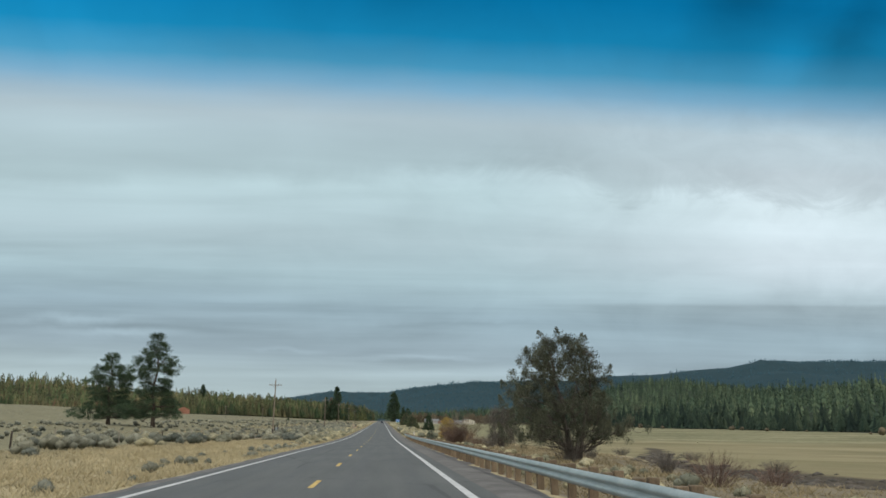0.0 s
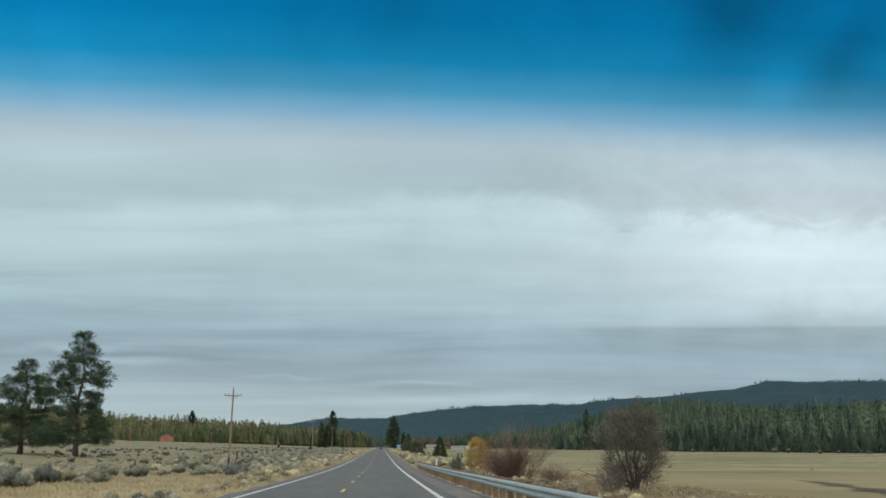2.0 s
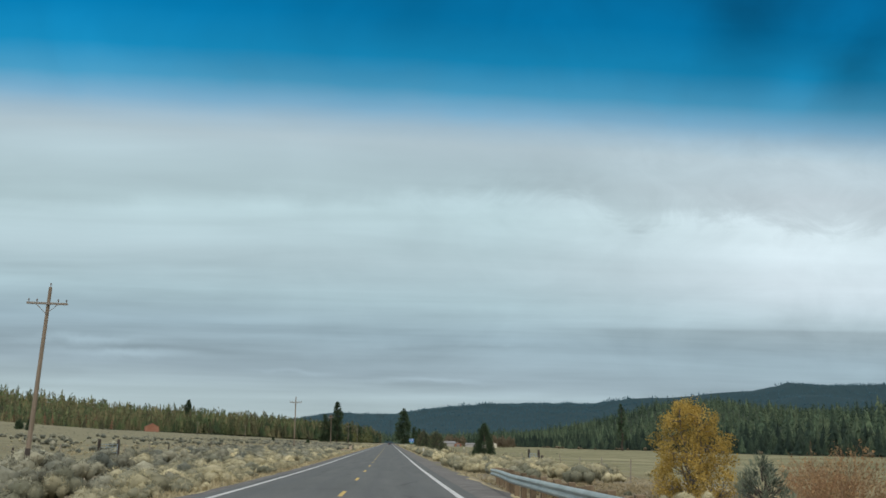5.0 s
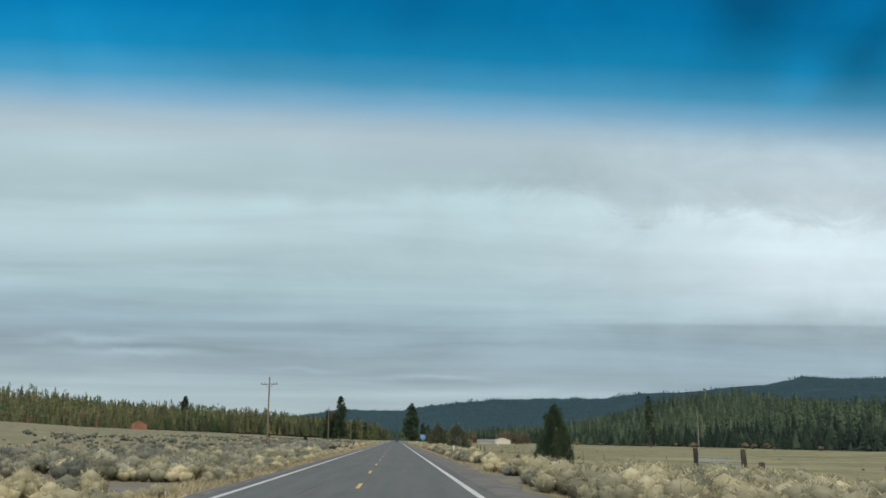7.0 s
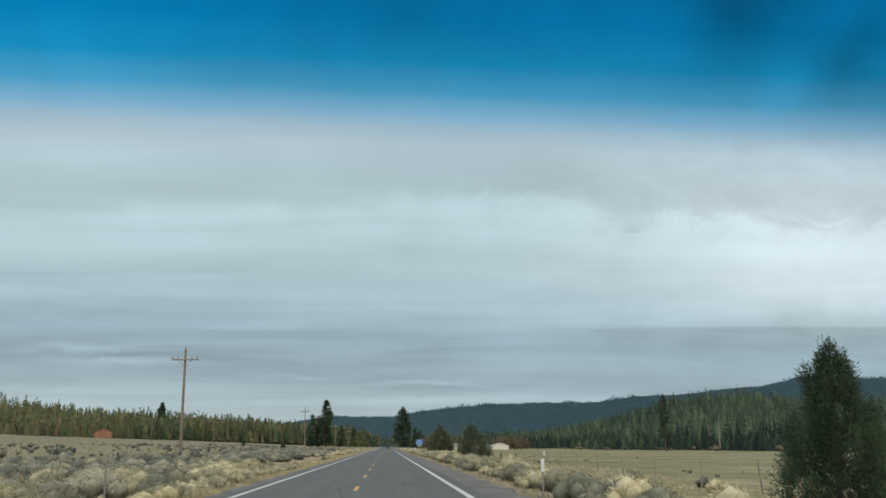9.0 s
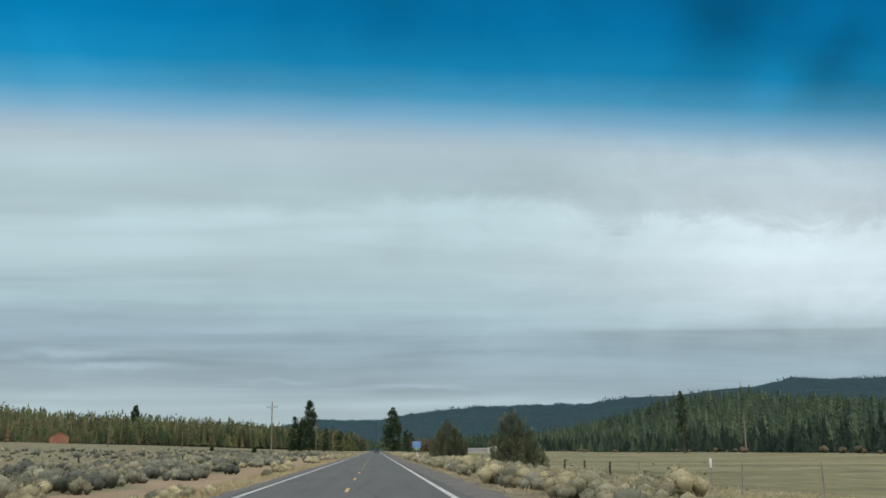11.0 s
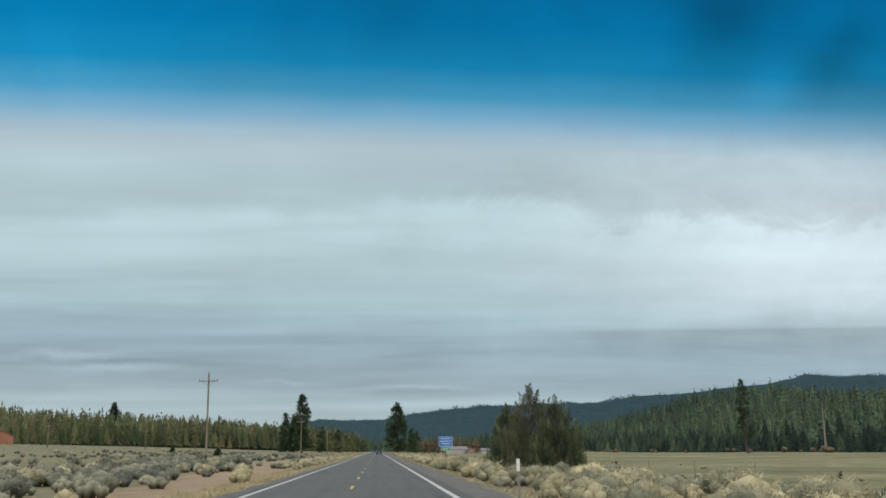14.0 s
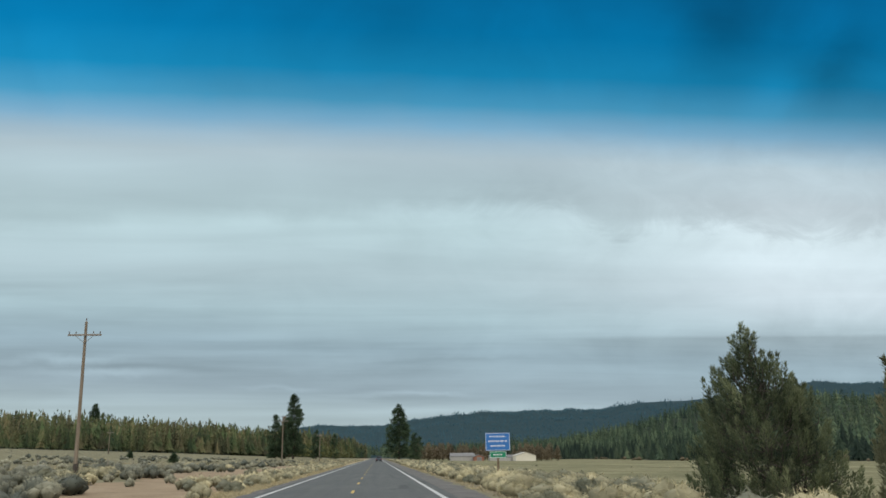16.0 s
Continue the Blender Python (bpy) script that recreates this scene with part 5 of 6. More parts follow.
def build_woods():
    rng = np.random.RandomState(77)
    forms = [conifer_form(rng, rng.randint(6, 8), rng.randint(6, 9), 0.13 + 0.09 * rng.rand()) for _ in range(8)]
    thin = [conifer_form(rng, 4, 5, 0.14 + 0.08 * rng.rand(), False) for _ in range(8)]
    mixed = thin[:6] + [pine_form(rng, 44, 1.1, False) for _ in range(4)]
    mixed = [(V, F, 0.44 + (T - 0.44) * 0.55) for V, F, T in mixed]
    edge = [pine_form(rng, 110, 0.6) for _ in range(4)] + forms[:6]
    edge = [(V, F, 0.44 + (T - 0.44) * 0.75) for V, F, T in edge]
    thin = thin + [pine_form(rng, 40, 1.1, False) for _ in range(4)]
    # slope on the right: a dense front, then the rise behind
    a = jitter_grid(rng, 20, 260, 90, 1600, 5.4)
    er = forest_edge_right(a[:, 1])
    a = a[(a[:, 0] > er) & (a[:, 0] < er + 26)]
    b = jitter_grid(rng, 20, 640, 60, 1750, 9.8)
    er = forest_edge_right(b[:, 1])
    b = b[(b[:, 0] > er + 22) & (b[:, 0] < er + 430)]
    P = np.concatenate([a, b])
    h = np.clip(12.5 + 3.2 * rng.normal(size=len(P)), 4.5, 22)
    depth = P[:, 0] - forest_edge_right(P[:, 1])
    h = np.where(depth < 14, np.clip(h * 0.66, 3.5, 12), h)
    # shadowed foot and lit band of the slope are painted by tint: front darker, next lighter
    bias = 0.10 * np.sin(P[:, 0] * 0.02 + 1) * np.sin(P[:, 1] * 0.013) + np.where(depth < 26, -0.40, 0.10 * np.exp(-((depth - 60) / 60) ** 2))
    P3 = np.concatenate([P, ground_z(P[:, 0], P[:, 1])[:, None] - 0.2], 1)
    wd = h * (0.72 + 0.3 * rng.rand(len(h))) * np.where(depth < 14, 1.5, 1)
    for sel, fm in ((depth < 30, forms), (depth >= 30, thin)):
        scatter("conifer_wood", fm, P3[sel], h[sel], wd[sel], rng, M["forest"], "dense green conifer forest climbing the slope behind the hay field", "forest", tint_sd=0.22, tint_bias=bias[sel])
    # wood on the left
    a = jitter_grid(rng, -420, 0, 150, 1600, 4.2)
    el = forest_edge_left(a[:, 1])
    a = a[(a[:, 0] < el) & (a[:, 0] > el - 26) & ((a[:, 0] < -16) | (a[:, 1] > 1500))]
    b = jitter_grid(rng, -620, 0, 150, 1700, 10.0)
    el = forest_edge_left(b[:, 1])
    b = b[(b[:, 0] < el - 24) & (b[:, 0] > el - 230)]
    c = jitter_grid(rng, -660, -300, 1010, 1400, 11)
    c = c[c[:, 0] < forest_edge_left(c[:, 1]) - 225]
    P = np.concatenate([a, b, c])
    depth = forest_edge_left(P[:, 1]) - P[:, 0]
    h = np.clip(17 + 2.5 * rng.normal(size=len(P)), 9, 25)
    h = np.where(depth < 10, h * 0.8, h) * np.interp(P[:, 1], [300, 650, 900, 1200], [0.31, 0.44, 0.97, 1.35])
    bias = 0.12 * np.sin(P[:, 0] * 0.05 + 1) * np.sin(P[:, 1] * 0.031) + np.where(depth < 10, -0.05, 0.08)
    P3 = np.concatenate([P, ground_z(P[:, 0], P[:, 1])[:, None] - 0.2], 1)
    wd = h * (0.8 + 0.4 * rng.rand(len(h)))
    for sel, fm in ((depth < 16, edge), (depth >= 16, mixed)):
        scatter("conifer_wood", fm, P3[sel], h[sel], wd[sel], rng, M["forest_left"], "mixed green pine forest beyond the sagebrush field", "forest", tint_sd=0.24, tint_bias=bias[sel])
    # browned and yellow-green trees along the wood's edge
    b = np.stack([np.zeros(70), rng.uniform(330, 800, 70)], 1)
    b[:, 0] = forest_edge_left(b[:, 1]) - 3 - 30 * rng.rand(70)
    h = (8 + 4 * rng.rand(70)) * np.interp(b[:, 1], [330, 650, 800], [0.75, 0.85, 1.25])
    P3 = np.concatenate([b, ground_z(b[:, 0], b[:, 1])[:, None] - 0.2], 1)
    scatter("browned_pines", mixed, P3, h, h * 1.1, rng, M["browned"], "brown-needled dying pines among the green wood", "forest")
    b = np.concatenate([np.stack([rng.uniform(-60, -17, 60), rng.uniform(880, 1180, 60)], 1), np.stack([rng.uniform(18, 60, 40), rng.uniform(1000, 1400, 40)], 1)])
    h = 8 + 6 * rng.rand(len(b))
    P3 = np.concatenate([b, ground_z(b[:, 0], b[:, 1])[:, None] - 0.2], 1)
    scatter("roadside_grove", mixed[6:], P3, h, h * 1.5, rng, M["olive"], "yellow-green trees along the far end of the highway", "grove")
    # wood that closes the view ahead
    b = jitter_grid(rng, -260, 340, 1480, 1800, 11)
    b = b[(np.abs(b[:, 0]) > 9) | (b[:, 1] > 1690)]
    h = np.clip(16 + 4 * rng.normal(size=len(b)), 7, 26)
    P3 = np.concatenate([b, ground_z(b[:, 0], b[:, 1])[:, None] - 0.2], 1)
    scatter("conifer_wood", thin, P3, h, h, rng, M["forest"], "green conifer forest closing the far end of the highway", "forest")
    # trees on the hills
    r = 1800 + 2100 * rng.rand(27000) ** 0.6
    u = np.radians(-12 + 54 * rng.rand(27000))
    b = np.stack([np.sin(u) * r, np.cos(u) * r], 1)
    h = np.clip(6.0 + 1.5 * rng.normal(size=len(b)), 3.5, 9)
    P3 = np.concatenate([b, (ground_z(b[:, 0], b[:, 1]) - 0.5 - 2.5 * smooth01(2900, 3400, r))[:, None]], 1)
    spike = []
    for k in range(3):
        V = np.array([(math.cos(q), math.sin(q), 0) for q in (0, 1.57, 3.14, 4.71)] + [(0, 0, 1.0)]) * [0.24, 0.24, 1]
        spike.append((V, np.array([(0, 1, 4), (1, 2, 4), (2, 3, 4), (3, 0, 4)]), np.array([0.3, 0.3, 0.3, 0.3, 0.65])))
    # the hill trees carry the haze in their colour too
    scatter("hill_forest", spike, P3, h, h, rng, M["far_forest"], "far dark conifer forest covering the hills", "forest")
    b = np.stack([np.zeros(40), rng.uniform(250, 1000, 40)], 1)
    b[:, 0] = forest_edge_right(b[:, 1]) - 2 - 7 * rng.rand(40)
    h = 1.2 + 2.2 * rng.rand(40)
    P3 = np.concatenate([b, ground_z(b[:, 0], b[:, 1])[:, None] - 0.1], 1)
    scatter("autumn_scrub", [shrub_form(rng, 120, 0.5) for _ in range(3)], P3, h, h * 1.2, rng, M["brown"], "brown autumn scrub at the forest's edge", "scrub")
    # autumn trees before the far houses
    b = np.concatenate([np.stack([rng.uniform(28, 76, 60), rng.uniform(945, 990, 60)], 1), np.stack([rng.uniform(94, 124, 40), rng.uniform(940, 980, 40)], 1)])
    h = 8.0 + 5.0 * rng.rand(100)
    P3 = np.concatenate([b, ground_z(b[:, 0], b[:, 1])[:, None] - 0.2], 1)
    scatter("autumn_grove", [pine_form(rng, 120, 1.2) for _ in range(4)], P3, h, h * 1.25, rng, M["brown"], "brown autumn trees round the far houses", "grove")


def shrub_form(rng, n, spread=0.55, core=True):
    """A shrub 1 m tall: a few rounded lobes of close twigs, set all over with short fine blades."""
    s = Soup()
    lobes = 5 + rng.randint(2) if n > 250 else (4 if n > 110 else 3)
    per = max(6, n // lobes)
    wide = 0.013 if n > 250 else (0.021 if n > 110 else 0.10 * spread / math.sqrt(per) + 0.022)
    B, BF = ball()
    if n <= 110:
        B = np.array([(1, 0, 0), (0, 1, 0), (-1, 0, 0), (0, -1, 0), (0, 0, 1), (0, 0, -1)], float)
        BF = np.array([(0, 1, 4), (1, 2, 4), (2, 3, 4), (3, 0, 4), (1, 0, 5), (2, 1, 5), (3, 2, 5), (0, 3, 5)])
    for k in range(lobes):
        a, r = 2.4 * k + 0.8 * rng.rand(), 0 if k == 0 else spread * (0.42 + 0.22 * rng.rand())
        R = spread * ((0.62 + 0.1 * rng.rand()) if k == 0 else (0.40 + 0.16 * rng.rand()))
        c = np.array([math.cos(a) * r, math.sin(a) * r, 0.56 if k == 0 else 0.30 + 0.22 * rng.rand()])
        tall = np.array([1, 1, 1.08])
        if core:
            V = c + B * R * tall * (0.72 + 0.14 * rng.rand(len(B), 1))
            V[:, 2] = np.where(B[:, 2] < -0.5, -0.05, V[:, 2])
            V[:, 2] = np.maximum(V[:, 2], -0.05)
            # dark inner twigs; the lighter top and darker underside are painted light and shade
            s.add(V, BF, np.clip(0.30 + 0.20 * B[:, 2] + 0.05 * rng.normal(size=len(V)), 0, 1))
        d = unit(rng.normal(size=(per, 3)))
        d[:, 2] = np.abs(d[:, 2]) * 1.3 - 0.38
        d = unit(d)
        base = c + d * R * tall * (0.64 + 0.26 * rng.rand(per, 1))
        tip = c + unit(d + rng.normal(size=(per, 3)) * 0.26 + [0, 0, 0.20]) * R * tall * (0.97 + 0.19 * rng.rand(per, 1))
        side = unit(np.cross(d, rng.normal(size=(per, 3)))) * wide * (0.7 + 0.6 * rng.rand(per, 1))
        V = np.stack([base - side, base + side, tip], 1).reshape(-1, 3)
        V[:, 2] = np.maximum(V[:, 2], -0.03)
        tn = np.repeat(np.clip(0.50 + 0.09 * rng.normal() + 0.15 * rng.normal(size=per), 0, 1), 3)
        s.add(V, np.arange(len(V)).reshape(-1, 3), tn)
    return np.concatenate(s.v), np.concatenate(s.f), np.concatenate(s.t)


def build_brush():
    rng = np.random.RandomState(99)
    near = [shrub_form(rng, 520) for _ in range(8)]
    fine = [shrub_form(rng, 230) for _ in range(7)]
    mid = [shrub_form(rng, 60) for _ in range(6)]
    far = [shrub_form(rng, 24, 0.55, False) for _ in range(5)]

    def spread_out(n, x0, x1, y0, y1, keep):
        p = np.stack([rng.uniform(x0, x1, n), rng.uniform(y0, y1, n)], 1)
        return p[rng.rand(n) < keep(p[:, 0], p[:, 1])]

    def lay(name, forms, p, lo, hi, mat, label, wide=1.25):
        h = lo + (hi - lo) * rng.rand(len(p)) ** 1.3
        P3 = np.concatenate([p, ground_z(p[:, 0], p[:, 1])[:, None] - 0.04], 1)
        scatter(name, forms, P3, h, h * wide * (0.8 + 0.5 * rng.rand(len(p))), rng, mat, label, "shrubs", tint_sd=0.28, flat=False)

    def clear_drive(x, y):
        return np.abs(y - np.where(x > 0, 207, 199)) > 4.5
    patch = lambda x, y: smooth01(-0.35, 0.35, np.sin(0.19 * x + 0.5) * np.sin(0.11 * y) + 0.5 * np.sin(0.43 * x + 0.23 * y))
    # left: sage behind the straw verge, a close belt of mounds beside the road further on, then open dry grass
    bare = lambda x, y: 1 - 0.96 * smooth01(255, 285, y) * (1 - smooth01(-0.5, 2.5, -x - soil_edge(y)))
    start = lambda x, y: np.maximum(smooth01(15, 21, -x), smooth01(105, 150, y) * smooth01(7.0, 8.5, -x))
    belt = lambda x, y: (0.45 + 0.55 * patch(x, y)) * start(x, y) * bare(x, y) * clear_drive(x, y)
    open_ = lambda x, y: (0.12 + 0.6 * patch(0.7 * x, 0.6 * y)) * clear_drive(x, y)
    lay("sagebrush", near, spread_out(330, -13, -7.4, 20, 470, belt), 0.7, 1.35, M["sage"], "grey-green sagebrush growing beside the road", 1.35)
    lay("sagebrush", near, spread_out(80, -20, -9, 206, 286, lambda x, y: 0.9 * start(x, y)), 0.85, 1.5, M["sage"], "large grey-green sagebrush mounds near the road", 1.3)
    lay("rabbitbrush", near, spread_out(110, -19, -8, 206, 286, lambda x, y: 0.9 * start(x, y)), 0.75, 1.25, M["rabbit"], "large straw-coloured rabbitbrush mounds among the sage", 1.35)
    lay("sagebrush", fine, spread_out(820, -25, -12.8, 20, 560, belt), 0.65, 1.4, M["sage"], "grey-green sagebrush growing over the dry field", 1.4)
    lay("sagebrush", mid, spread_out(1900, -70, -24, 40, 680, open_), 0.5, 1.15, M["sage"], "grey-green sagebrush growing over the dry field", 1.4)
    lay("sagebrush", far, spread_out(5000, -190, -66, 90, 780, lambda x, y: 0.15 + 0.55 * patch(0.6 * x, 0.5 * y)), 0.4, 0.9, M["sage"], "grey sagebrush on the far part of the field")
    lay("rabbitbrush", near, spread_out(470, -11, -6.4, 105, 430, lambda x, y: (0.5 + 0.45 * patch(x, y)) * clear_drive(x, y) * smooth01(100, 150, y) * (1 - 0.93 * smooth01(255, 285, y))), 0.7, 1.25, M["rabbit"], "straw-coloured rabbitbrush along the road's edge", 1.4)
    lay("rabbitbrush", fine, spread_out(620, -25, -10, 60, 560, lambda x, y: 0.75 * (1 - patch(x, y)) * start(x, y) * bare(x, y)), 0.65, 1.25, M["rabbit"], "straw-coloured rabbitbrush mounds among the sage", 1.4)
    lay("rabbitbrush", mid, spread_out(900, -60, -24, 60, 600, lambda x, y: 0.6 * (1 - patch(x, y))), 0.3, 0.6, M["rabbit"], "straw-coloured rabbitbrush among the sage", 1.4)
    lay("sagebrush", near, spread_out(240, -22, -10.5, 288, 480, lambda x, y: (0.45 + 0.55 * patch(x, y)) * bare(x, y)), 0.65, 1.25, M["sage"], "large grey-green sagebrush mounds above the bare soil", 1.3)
    lay("rabbitbrush", mid, spread_out(170, 21, 70, 165, 600, lambda x, y: 1 - 0.8 * smooth01(24, 45, x)), 0.25, 0.55, M["rabbit"], "scattered tufts at the edge of the hay field", 1.4)
    # right: rabbitbrush thicket between road and fence
    thick = lambda x, y: (smooth01(158, 185, y)) * (0.45 + 0.5 * patch(x, y)) * clear_drive(x, y) * (1 - 0.96 * smooth01(-0.4, 1.0, x - brush_edge(y)))
    lay("rabbitbrush", near, spread_out(620, 6.9, 13, 155, 440, thick), 0.7, 1.3, M["rabbit"], "straw-coloured rabbitbrush thicket beside the road", 1.35)
    lay("rabbitbrush", near, spread_out(105, 7.0, 15.2, 186, 204, lambda x, y: 1 + 0 * x), 0.85, 1.4, M["rabbit"], "large pale rabbitbrush mounds before the field gate", 1.25)
    lay("rabbitbrush", fine, spread_out(720, 12.8, 20, 155, 440, thick), 0.6, 1.25, M["rabbit"], "straw-coloured rabbitbrush thicket below the fence", 1.3)
    lay("rabbitbrush", mid, spread_out(1100, 6.9, 20, 440, 580, thick), 0.5, 1.1, M["rabbit"], "straw-coloured rabbitbrush beside the far road", 1.3)
    lay("rabbitbrush", mid, spread_out(700, -11, -6.2, 430, 580, lambda x, y: 0.3 + 0.3 * patch(x, y)), 0.5, 1.0, M["rabbit"], "straw-coloured rabbitbrush along the far edge of the road", 1.3)
    lay("sagebrush", near, spread_out(20, 10.2, 13.2, 321, 332, lambda x, y: 1 + 0 * x), 0.7, 1.15, M["sage"], "grey sagebrush mounds before a juniper")
    lay("sagebrush", near, spread_out(380, 7.2, 19.5, 150, 560, lambda x, y: 0.7 * thick(x, y)), 0.45, 1.05, M["sage"], "grey-green sagebrush among the rabbitbrush")
    lay("rabbitbrush", mid, spread_out(1100, 6.8, 40, 560, 900, lambda x, y: 1 - smooth01(12, 30, x)), 0.4, 0.9, M["rabbit"], "straw-coloured rabbitbrush along the far verge", 1.4)
    lay("rabbitbrush", mid, spread_out(900, -30, -6.6, 560, 950, lambda x, y: 1 - 0.6 * smooth01(8, 25, -x)), 0.35, 0.7, M["rabbit"], "straw-coloured rabbitbrush along the far verge", 1.4)
    lay("rabbitbrush", fine, spread_out(560, -7.4, -5.8, 104, 300, lambda x, y: clear_drive(x, y) * (1 - 0.5 * smooth01(270, 290, y))), 0.38, 0.75, M["rabbit"], "straw-coloured rabbitbrush lining the shoulder", 1.35)
    lay("rabbitbrush", fine, spread_out(260, 6.9, 13, 14, 158, lambda x, y: 0.5 + 0 * x), 0.25, 0.6, M["rabbit"], "pale rabbitbrush behind the guardrail")
    lay("sagebrush", fine, spread_out(130, -9.5, -5.9, 10, 120, lambda x, y: 0.6 + 0 * x), 0.25, 0.6, M["sage"], "low brush at the road's edge")
    # dry grass
    blades = []
    for _ in range(6):
        n = 8
        d = unit(np.stack([rng.normal(size=n) * 0.4, rng.normal(size=n) * 0.4, np.ones(n)], 1))
        c = np.stack([rng.normal(size=n) * 0.16, rng.normal(size=n) * 0.16, np.zeros(n)], 1)
        s = unit(np.cross(d, rng.normal(size=(n, 3)))) * 0.034
        tip = c + d * (0.5 + 0.6 * rng.rand(n, 1))
        V = np.stack([c - s, c + s, tip], 1).reshape(-1, 3)
        blades.append((V, np.arange(len(V)).reshape(-1, 3), np.tile([0.35, 0.35, 0.65], n)))

    def turf(n, x0, x1, y0, y1, keep, lo, hi, label, mat="grass"):
        p = spread_out(n, x0, x1, y0, y1, keep)
        h = lo + (hi - lo) * rng.rand(len(p))
        P3 = np.concatenate([p, ground_z(p[:, 0], p[:, 1])[:, None] - 0.02], 1)
        scatter("dry_grass", blades, P3, h, np.full(len(p), 0.7) * (0.7 + 0.6 * rng.rand(len(p))), rng, M[mat], label, "grass")
    turf(15000, -21, -5.3, 8, 135, lambda x, y: 1 - smooth01(14, 21, -x) * 0.8, 0.14, 0.38, "tall straw-coloured dry grass on the verge")
    turf(11000, -8, -5.2, 100, 560, lambda x, y: 1 - 0.7 * smooth01(6.6, 8, -x), 0.15, 0.4, "dry grass fringe at the road's edge")
    turf(11500, 6.2, 22, 8, 165, lambda x, y: (0.55 + 0.45 * smooth01(9, 13, x)) * (1 - 0.5 * smooth01(13, 17, x)) * (1 - 2.0 * creek(x, y) ** 0.4), 0.12, 0.34, "brownish dry grass behind the guardrail", "grass_brown")
    turf(3800, -42, -22, 130, 560, lambda x, y: 0.4 + 0.6 * (1 - patch(x, y)), 0.15, 0.4, "pale dry grass among the sagebrush")
    turf(9000, 6.0, 20, 160, 560, lambda x, y: clear_drive(x, y), 0.12, 0.30, "dry grass among the rabbitbrush")
    turf(420, 11, 14.6, 310, 327, lambda x, y: 1 + 0 * x, 0.35, 0.65, "tall golden dry grass below the fence")


def build_creek_clods():
    """Dark clods and stones along the creek's eroded bed."""
    rng = np.random.RandomState(7)
    B, BF = ball()
    forms = []
    for _ in range(5):
        V = B * (0.75 + 0.5 * rng.rand(len(B), 1)) * [1, 1, 0.6]
        forms.append((V, BF, np.clip(0.45 + 0.2 * V[:, 2], 0, 1)))
    p = np.stack([rng.uniform(14, 40, 9000), rng.uniform(14, 105, 9000)], 1)
    p = p[rng.rand(len(p)) < 1.2 * (creek(p[:, 0], p[:, 1]) ** 0.7 - 0.15)]
    s = 0.06 + 0.22 * rng.rand(len(p)) ** 3
    scatter("creek_clods", forms, np.concatenate([p, ground_z(p[:, 0], p[:, 1])[:, None]], 1), s, s * 1.5, rng, M["clod"], "dark earth clods and stones in the dry creek bed", "stones")


M["clod"] = surface("dark_creek_earth", [(0.045, 0.040, 0.034), (0.085, 0.074, 0.060), (0.15, 0.128, 0.10)], 1.5, rough=0.9, bump=0.6, tint=0.5)
build_woods()
build_brush()
build_creek_clods()


# ---- roadside things ----
def utility_pole(x, y, h, lean, turn=0.0):
    e = thing("utility_pole", x, y, float(ground_z(x, y)) - 0.1, "brown wooden utility pole with one crossarm", "utility pole", "poles along the highway")
    e.matrix_world = pose(x, y, float(ground_z(x, y)) - 0.1, 0, lean, turn)
    s = Soup()
    p = np.array([(0, 0, 0), (0.01, 0, 0.3 * h), (0, 0.01, 0.6 * h), (0, 0, h)])
    s.add(*tube(p, [0.145, 0.13, 0.115, 0.095], 10))
    child("pole", s.mesh("pole", M["pole"]), e)
    part("pole_base", rod(bmesh.new(), (0, 0, -0.3), (0, 0, 1.3), 0.153, 0.146, 12), M["dark_wood"], e, "dark tarred pole base", True)
    part("pole_cap", rod(bmesh.new(), (0, 0, h), (0, 0, h + 0.05), 0.097, 0.05, 10), M["grey_wood"], e)
    za = h - 1.05
    part("crossarm", box(2.4, 0.10, 0.13, (0, -0.16, za), 0.01), M["grey_wood"], e, "weathered grey crossarm")
    for sx in (-1, 1):
        bm = bmesh.new()
        rod(bm, (sx * 0.62, -0.18, za), (0, -0.14, za - 0.55), 0.02, None, 6)
        part("brace", bm, M["steel"], e)
    for sx in (-1.1, -0.62, 0.62, 1.1):
        bm = bmesh.new()
        rod(bm, (sx, -0.16, za + 0.13), (sx, -0.16, za + 0.23), 0.02, None, 6)
        rod(bm, (sx, -0.16, za + 0.21), (sx, -0.16, za + 0.33), 0.055, 0.035, 8)
        part("insulator", bm, M["glass"], e)
    bm = bmesh.new()
    rod(bm, (0, 0, h + 0.04), (0, 0, h + 0.22), 0.02, None, 6)
    rod(bm, (0, 0, h + 0.15), (0, 0, h + 0.28), 0.055, 0.035, 8)
    part("insulator", bm, M["glass"], e)
    return e


for px, py, ph, ln in ((-19.3, 169.7, 10.7, 1.6), (-17.35, 292.3, 10.6, -0.1), (-20.2, 441.7, 11.45, -0.3), (-20.3, 578.2, 10.8, 0.3), (-20.5, 712.0, 10.8, 0.4)):
    utility_pole(px, py, ph, ln)
for px, py, ph in ((-112, 640, 8.5), (-92, 690, 8.5)):
    utility_pole(px, py, ph, 0.5, 40)


def marker_post(x, y, h=1.25, label="white flexible delineator post at the road's edge"):
    e = thing("delineator_post", x, y, float(ground_z(x, y)) - 0.05, label, "road marker", "delineators")
    part("stake", box(0.06, 0.03, h - 0.06, (0, 0, 0), 0.006), M["steel"], e, "brown steel stake")
    part("marker_blade", box(0.12, 0.02, 0.42, (0, -0.027, h - 0.42), 0.008), M["white_paint"], e, "white marker blade")
    part("reflector", box(0.07, 0.006, 0.10, (0, -0.041, h - 0.15), 0.002), M["sign_white"], e)
    return e


